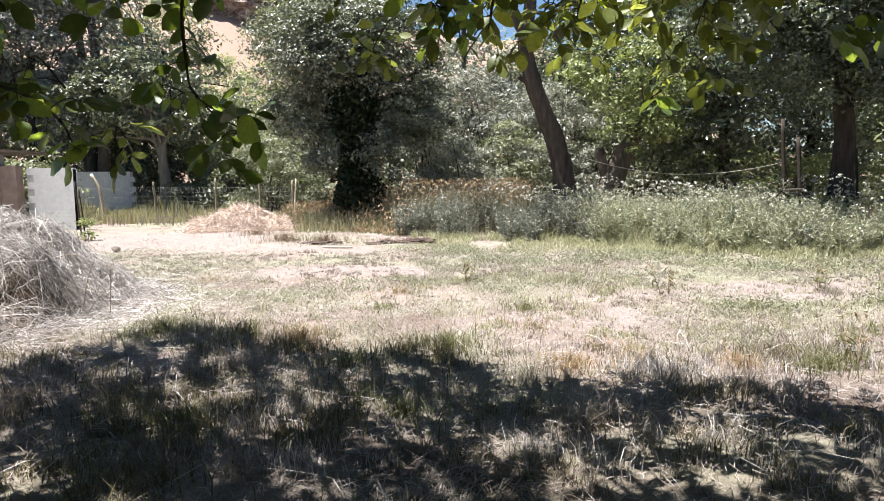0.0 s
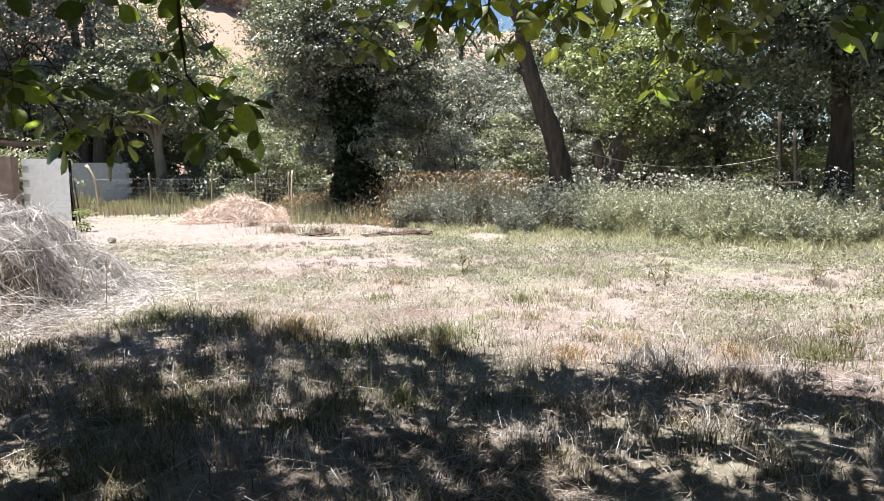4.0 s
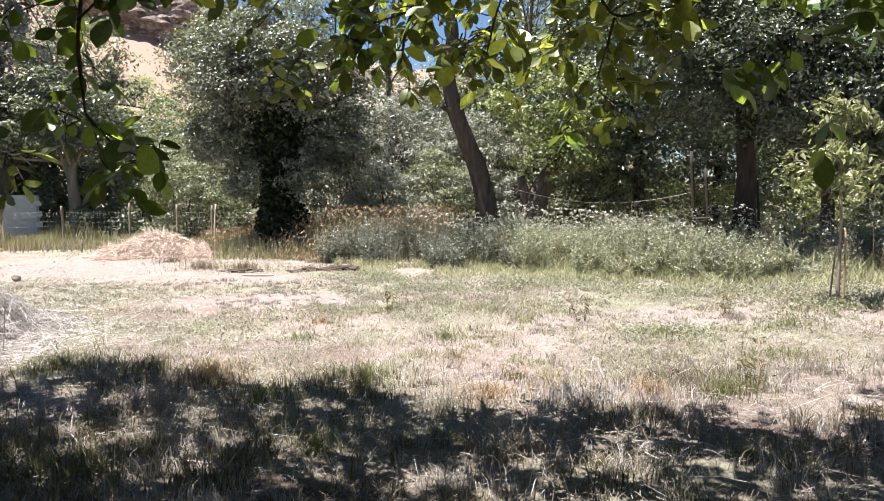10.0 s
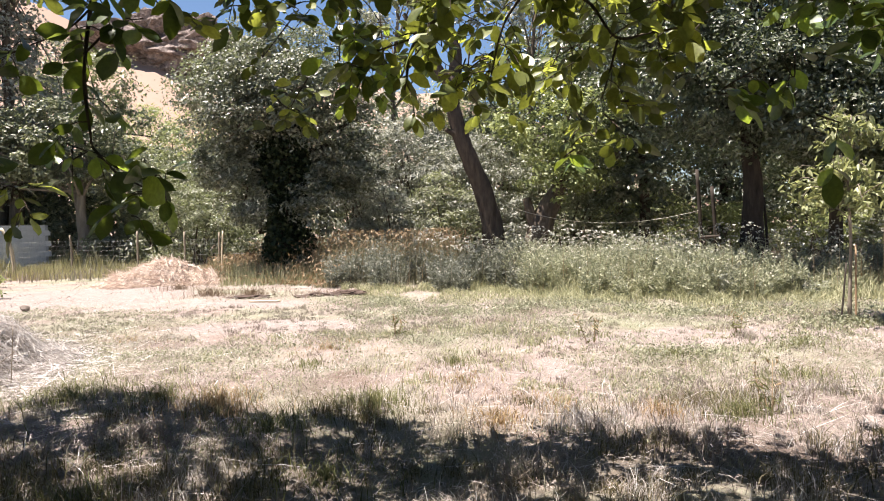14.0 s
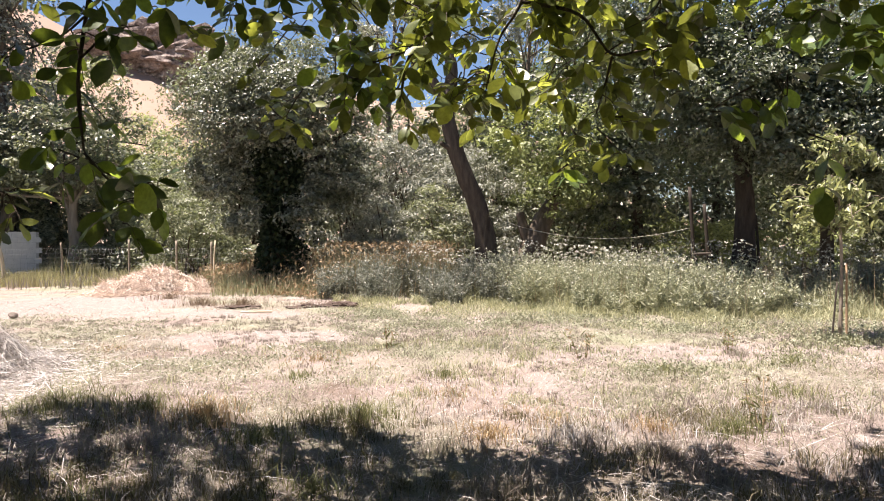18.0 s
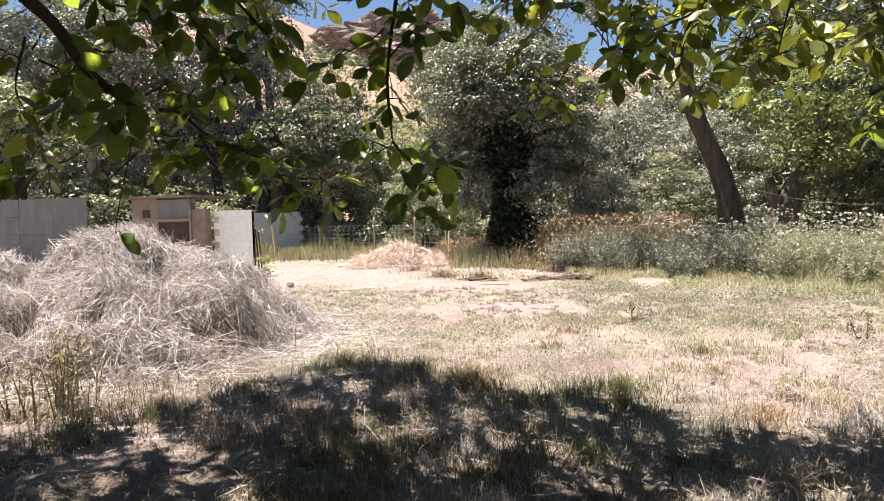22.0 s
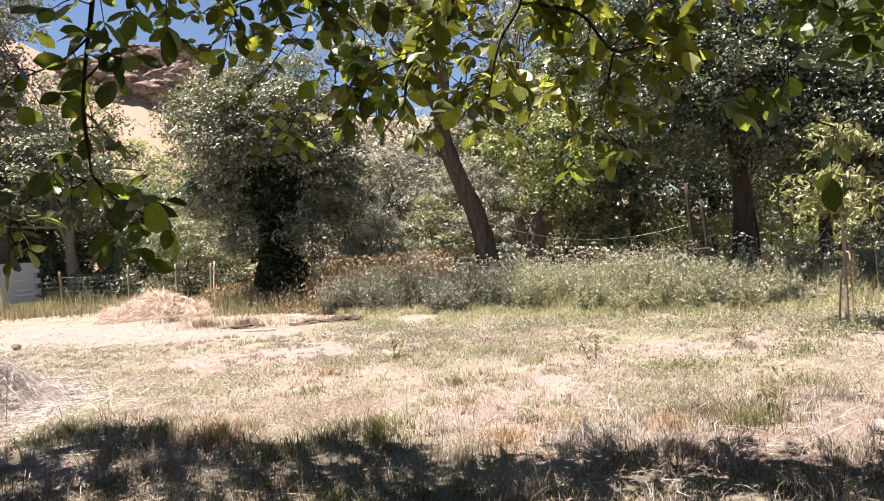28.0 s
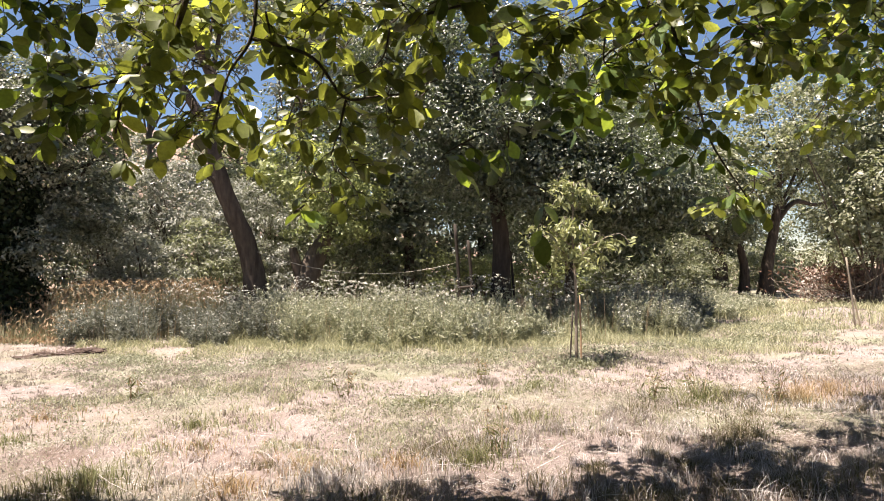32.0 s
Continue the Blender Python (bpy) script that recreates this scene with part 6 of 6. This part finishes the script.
bough([(1.68, 4.15, 2.62), (1.65, 4.2, 2.45), (1.59, 4.2, 2.26)], 0.009, 0.004, 4, 0.15, True)
bough([(3.52, 3.4, 3.5), (3.63, 3.4, 3.17), (3.91, 3.5, 2.85), (4.08, 3.5, 2.39), (4.53, 3.6, 2.02)], 0.018, 0.005, 10, 0.16, False)
bough([(3.99, 3.4, 3.42), (4.2, 3.3, 3.17), (4.7, 3.3, 3.37), (4.98, 3.3, 3.62)], 0.008, 0.005, 4, 0.17, False)
bough([(3.63, 3.4, 3.17), (3.5, 3.5, 3.07), (3.29, 3.6, 2.95), (3.18, 3.7, 2.75)], 0.012, 0.004, 6, 0.17, False)
bough([(-1.96, 2.9, 1.86), (-1.93, 3.0, 1.85), (-1.84, 3.1, 1.8), (-1.77, 3.2, 1.7), (-1.78, 3.3, 1.61)], 0.013, 0.004, 5, 0.15, False)
bough([(-2.39, 2.9, 2.05), (-2.42, 2.85, 1.81), (-2.45, 2.8, 1.57), (-2.48, 2.8, 1.43)], 0.004, 0.002, 1, 0.13, False, 1.0, 0.95, 0.04, 1)
cloud(-2.32, 2.6, 2.74, 0.24, 0.3, 0.17, 9, 0.14, False, 3)
cloud(-2.06, 2.9, 2.8, 0.29, 0.3, 0.19, 8, 0.135, True, 3)
cloud(-1.67, 3.0, 2.85, 0.15, 0.3, 0.13, 6, 0.148, False, 2)
cloud(-2.3, 2.8, 2.43, 0.3, 0.3, 0.19, 8, 0.135, True, 3)
cloud(-2.01, 3.1, 2.39, 0.26, 0.3, 0.21, 5, 0.131, False, 2)
cloud(-2.75, 3.0, 2.13, 0.18, 0.3, 0.15, 6, 0.139, False, 2)
cloud(-2.41, 3.3, 2.09, 0.3, 0.3, 0.17, 10, 0.131, True, 3)
cloud(-2.69, 3.4, 1.88, 0.34, 0.3, 0.12, 8, 0.12, True, 3)
cloud(-2.2, 3.5, 1.78, 0.2, 0.3, 0.12, 5, 0.12, False, 2)
cloud(-1.63, 3.6, 1.6, 0.15, 0.15, 0.06, 4, 0.13, True, 1)
cloud(-1.12, 3.1, 2.65, 0.13, 0.2, 0.16, 3, 0.131, False, 1)
cloud(-0.73, 3.3, 2.67, 0.11, 0.2, 0.14, 3, 0.148, False, 1)
cloud(-0.86, 3.3, 2.99, 0.28, 0.2, 0.06, 4, 0.148, False, 1)
cloud(-1.03, 3.6, 1.58, 0.18, 0.15, 0.08, 4, 0.156, False, 1)
cloud(-1.1, 3.3, 1.7, 0.17, 0.2, 0.12, 4, 0.123, False, 1)
cloud(-0.57, 5.4, 2.92, 0.23, 0.4, 0.23, 10, 0.126, True, 3)
cloud(-0.55, 5.4, 2.4, 0.23, 0.4, 0.27, 12, 0.126, True, 3)
cloud(-0.21, 4.8, 3.2, 0.44, 0.5, 0.32, 22, 0.126, False, 6)
cloud(0.08, 4.8, 2.63, 0.28, 0.5, 0.2, 11, 0.134, False, 3)
cloud(0.63, 5.0, 3.35, 0.54, 0.6, 0.21, 19, 0.134, True, 5)
cloud(0.8, 5.0, 2.82, 0.38, 0.6, 0.25, 16, 0.126, True, 4)
cloud(1.13, 5.0, 2.45, 0.42, 0.6, 0.25, 18, 0.126, True, 5)
cloud(1.58, 4.8, 2.61, 0.44, 0.6, 0.32, 22, 0.126, True, 6)
cloud(1.43, 4.8, 3.14, 0.44, 0.6, 0.2, 17, 0.126, True, 5)
cloud(1.75, 4.6, 2.17, 0.23, 0.4, 0.19, 10, 0.126, True, 3)
cloud(1.46, 4.4, 1.94, 0.05, 0.05, 0.03, 1, 0.168, False, 1)
cloud(2.36, 4.4, 3.14, 0.4, 0.5, 0.26, 17, 0.126, True, 5)
cloud(2.14, 4.4, 2.63, 0.33, 0.5, 0.22, 14, 0.126, True, 4)
cloud(2.46, 3.9, 2.35, 0.16, 0.3, 0.16, 6, 0.16, False, 2)
cloud(2.75, 3.8, 2.06, 0.04, 0.05, 0.03, 1, 0.16, False, 1)
cloud(3.14, 3.9, 3.2, 0.39, 0.5, 0.16, 17, 0.143, True, 5)
cloud(3.18, 3.9, 2.68, 0.36, 0.5, 0.23, 16, 0.143, False, 4)
cloud(3.68, 3.6, 2.93, 0.3, 0.4, 0.24, 16, 0.143, True, 4)
cloud(3.96, 3.7, 2.42, 0.31, 0.4, 0.19, 13, 0.134, False, 4)
cloud(4.56, 3.7, 2.09, 0.17, 0.3, 0.15, 7, 0.126, True, 2)
cloud(4.83, 3.8, 2.94, 0.19, 0.3, 0.25, 10, 0.134, True, 3)
cloud(6.94, 4.5, 3.86, 0.56, 0.8, 0.41, 48, 0.134, True, 13)
cloud(7.21, 4.5, 3.13, 0.45, 0.6, 0.3, 31, 0.134, True, 9)
cloud(-2.91, 2.8, 2.19, 0.16, 0.3, 0.26, 9, 0.13, True, 3)
cloud(-3.09, 3.0, 1.88, 0.2, 0.3, 0.13, 7, 0.12, False, 2)
cloud(-1.99, 3.3, 1.8, 0.33, 0.3, 0.13, 7, 0.12, True, 3)
cloud(0.69, 4.6, 2.53, 0.27, 0.4, 0.23, 14, 0.126, True, 4)
cloud(0.63, 4.8, 3.07, 0.24, 0.4, 0.24, 11, 0.126, True, 3)
cloud(-0.01, 5.0, 3.03, 0.54, 0.5, 0.38, 22, 0.126, True, 6)
cloud(0.09, 5.0, 2.51, 0.46, 0.5, 0.21, 11, 0.126, False, 3)
cloud(1.64, 5.0, 3.33, 0.54, 0.5, 0.21, 19, 0.126, True, 5)
cloud(0.79, 5.0, 3.01, 0.5, 0.5, 0.29, 14, 0.126, True, 4)
cloud(5.34, 5.5, 4.16, 0.74, 0.6, 0.18, 17, 0.134, True, 5)

# the outer rim of the crown, from real leaves
RNG = np.random.default_rng(27)
RIM_X = [-9.0, -4.4, -3.6, -3.3, -3.0, -2.5, -1.75, -1.4, -0.95, -0.55, 0.0, 0.3, 0.85, 1.25, 1.4, 1.6, 1.85, 2.8, 3.5, 4.4, 5.2, 6.2, 6.6, 6.9, 7.9, 11]
RIM_Y = [2.8, 3.2, 4.0, 4.7, 5.45, 6.1, 6.0, 5.5, 5.2, 5.4, 5.45, 4.95, 4.6, 4.5, 3.7, 3.65, 3.95, 3.95, 4.3, 4.25, 4.1, 4.15, 4.4, 5.2, 5.2, 5.2]
SHIFT = np.array([SUN.x, SUN.y]) / SUN.z
for k in range(95):
    # leafy twigs hanging under the rim
    gx = -0.6 + 8.6 * RNG.random()
    gy = float(np.interp(gx, RIM_X, RIM_Y)) - 0.15 - 1.3 * RNG.random()
    gz = 2.5 + 1.1 * RNG.random()
    if gz < 2.2 + 0.13 * gx and gx > 2.2:
        continue
    cloud(gx + SHIFT[0] * gz, gy + SHIFT[1] * gz, gz, 0.28, 0.25, 0.16, 5, 0.12, bool(RNG.random() < 0.65), 1)
for k in range(700):
    gx = -4.6 + 11.5 * RNG.random()
    gy = np.interp(gx, RIM_X, RIM_Y) + 0.15 - 2.0 * RNG.random()
    if math.sin(gx * 4.4 + gy * 2) * math.sin(gy * 5.1) > 0.45:
        continue
    gz = 3.05 + 0.9 * RNG.random() + 0.12 * max(0.0, gy - 3)
    if (gx > 0.6 and RNG.random() < 0.35) or (1.1 < gx < 1.95 and gy > 3.0):
        continue
    if -2.1 < gx + SHIFT[0] * gz < -0.55 and gz < 3.65:
        continue
    a = RNG.random() * 6.28
    compound_leaf((gx + SHIFT[0] * gz, gy + SHIFT[1] * gz, gz), (math.cos(a), math.sin(a), -0.1), 0.2, 0.15, 2, True)
for k in range(12):
    gx = -4.2 + 0.95 * k
    gy = float(np.interp(gx, RIM_X, RIM_Y))
    part("branch", mesh("branch", *tube([(gx * 0.5, 1.0, 4.3), (gx * 0.8, gy * 0.5, 4.0), (gx - 0.6, gy - 0.9, 3.5)], 0.03, 0.008, 6, 5, 0.12), TWIG, True), walnut)
# ---- leaf objects: the nearest three hundred are parts of their own ----
order = sorted(range(len(sprays)), key=lambda k: (sprays[k][1][0] + 0.2) ** 2 * 0.15 + (sprays[k][1][1] - 1.5) ** 2 + (sprays[k][1][2] - 2.0) ** 2 * 0.3)
single, rest = order[:300], order[300:]


def leaf_matrix(s):
    kind, p, ax, nr, ln, sl, br = s
    x = unit(np.cross(ax, nr))
    z = np.cross(x, ax)
    return np.stack([x, ax, z], 1) * ln, p


LEAF_MESH = [[mesh("leaf", *KINDS[k], m, True) for k in range(4)] for m in (WALNUT_SHADE, WALNUT_SUN)]
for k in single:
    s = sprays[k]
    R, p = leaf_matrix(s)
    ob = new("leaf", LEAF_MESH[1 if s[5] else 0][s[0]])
    ob.parent = s[6] or walnut
    M = Matrix.Identity(4)
    for i in range(3):
        for j in range(3):
            M[i][j] = R[i, j]
        M[i][3] = p[i] - (0.0 if s[6] else walnut.location[i])
    ob.matrix_basis = M
for lit, m in ((False, WALNUT_SHADE), (True, WALNUT_SUN)):
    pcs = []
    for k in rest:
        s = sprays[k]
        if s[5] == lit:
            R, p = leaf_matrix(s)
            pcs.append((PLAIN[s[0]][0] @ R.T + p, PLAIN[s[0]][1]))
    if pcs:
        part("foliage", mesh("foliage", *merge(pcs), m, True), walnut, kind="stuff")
part("petiole", mesh("petiole", *merge(rachis), TWIG), walnut, kind="stuff")

# ---- the rest of its crown, overhead and unseen, shaped to shade the ground under it ----
RNG = np.random.default_rng(28)
n = 120000
z = 5.3 + 1.6 * RNG.random(n)
sx = -8.5 + 18 * RNG.random(n)
sy = -7.0 + 13 * RNG.random(n)
warp = 0.25 * np.sin(sy * 2.1 + 1) + 0.2 * np.sin(sx * 3.3)
hole = np.sin(sx * 6.3 + 5 * warp) * np.sin(sy * 9.1 - 5 * warp) + 0.8 * np.sin(sx * 11.1 - sy * 5.3) * np.sin(sx * 4.2 + sy * 12.2) + 0.55 * np.sin(sx * 2.1 + sy * 3.4 + 2)
edge = np.interp(sx, RIM_X, RIM_Y) + 0.1 + 0.1 * RNG.normal(size=n)
high = edge - 0.75 * np.clip((sx - 0.4) * 2, 0, 1)
ok = (sy < high) & ((sy < edge - 1.7 + 0.3 * RNG.normal(size=n)) | ((sy < edge) & (RNG.random(n) < np.where(sx < 0.2, 0.85, 0.55)))) & (hole < np.where(sy < 2.6, 1.7, np.where(sx < 0.5, np.where(sy < 3.5, 1.15, 0.65), np.where(sy < np.where(sx > 1.9, 3.4, 2.9), 0.95, np.where(sx < 2.5, -0.35, -0.15)))))
p = np.stack([sx + SHIFT[0] * z, sy + SHIFT[1] * z, z], 1)[ok]
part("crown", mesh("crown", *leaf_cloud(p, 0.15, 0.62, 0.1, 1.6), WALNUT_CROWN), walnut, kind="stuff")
for k in range(14):
    a = k * 0.45
    e = np.array([0.4 + 5.5 * math.cos(a), -0.6 + 3.6 * math.sin(a), 5.8])
    part("limb", mesh("limb", *tube([(0.35, -1.9, 4.4), tuple((e + np.array([0.35, -1.9, 4.4])) / 2 + np.array([0, 0, 0.5])), tuple(e)], 0.1, 0.03, 7, 5, 0.1), BARK, True), walnut)
# an unseen low part of the crown, added behind and beside to block sky light
n = 60000
a = radians(75) + radians(215) * RNG.random(n)
rad = 6.5 + 2.2 * RNG.random(n)
p = np.stack([np.sin(a) * rad, np.cos(a) * rad - 0.3, 0.8 + 4.8 * RNG.random(n)], 1)
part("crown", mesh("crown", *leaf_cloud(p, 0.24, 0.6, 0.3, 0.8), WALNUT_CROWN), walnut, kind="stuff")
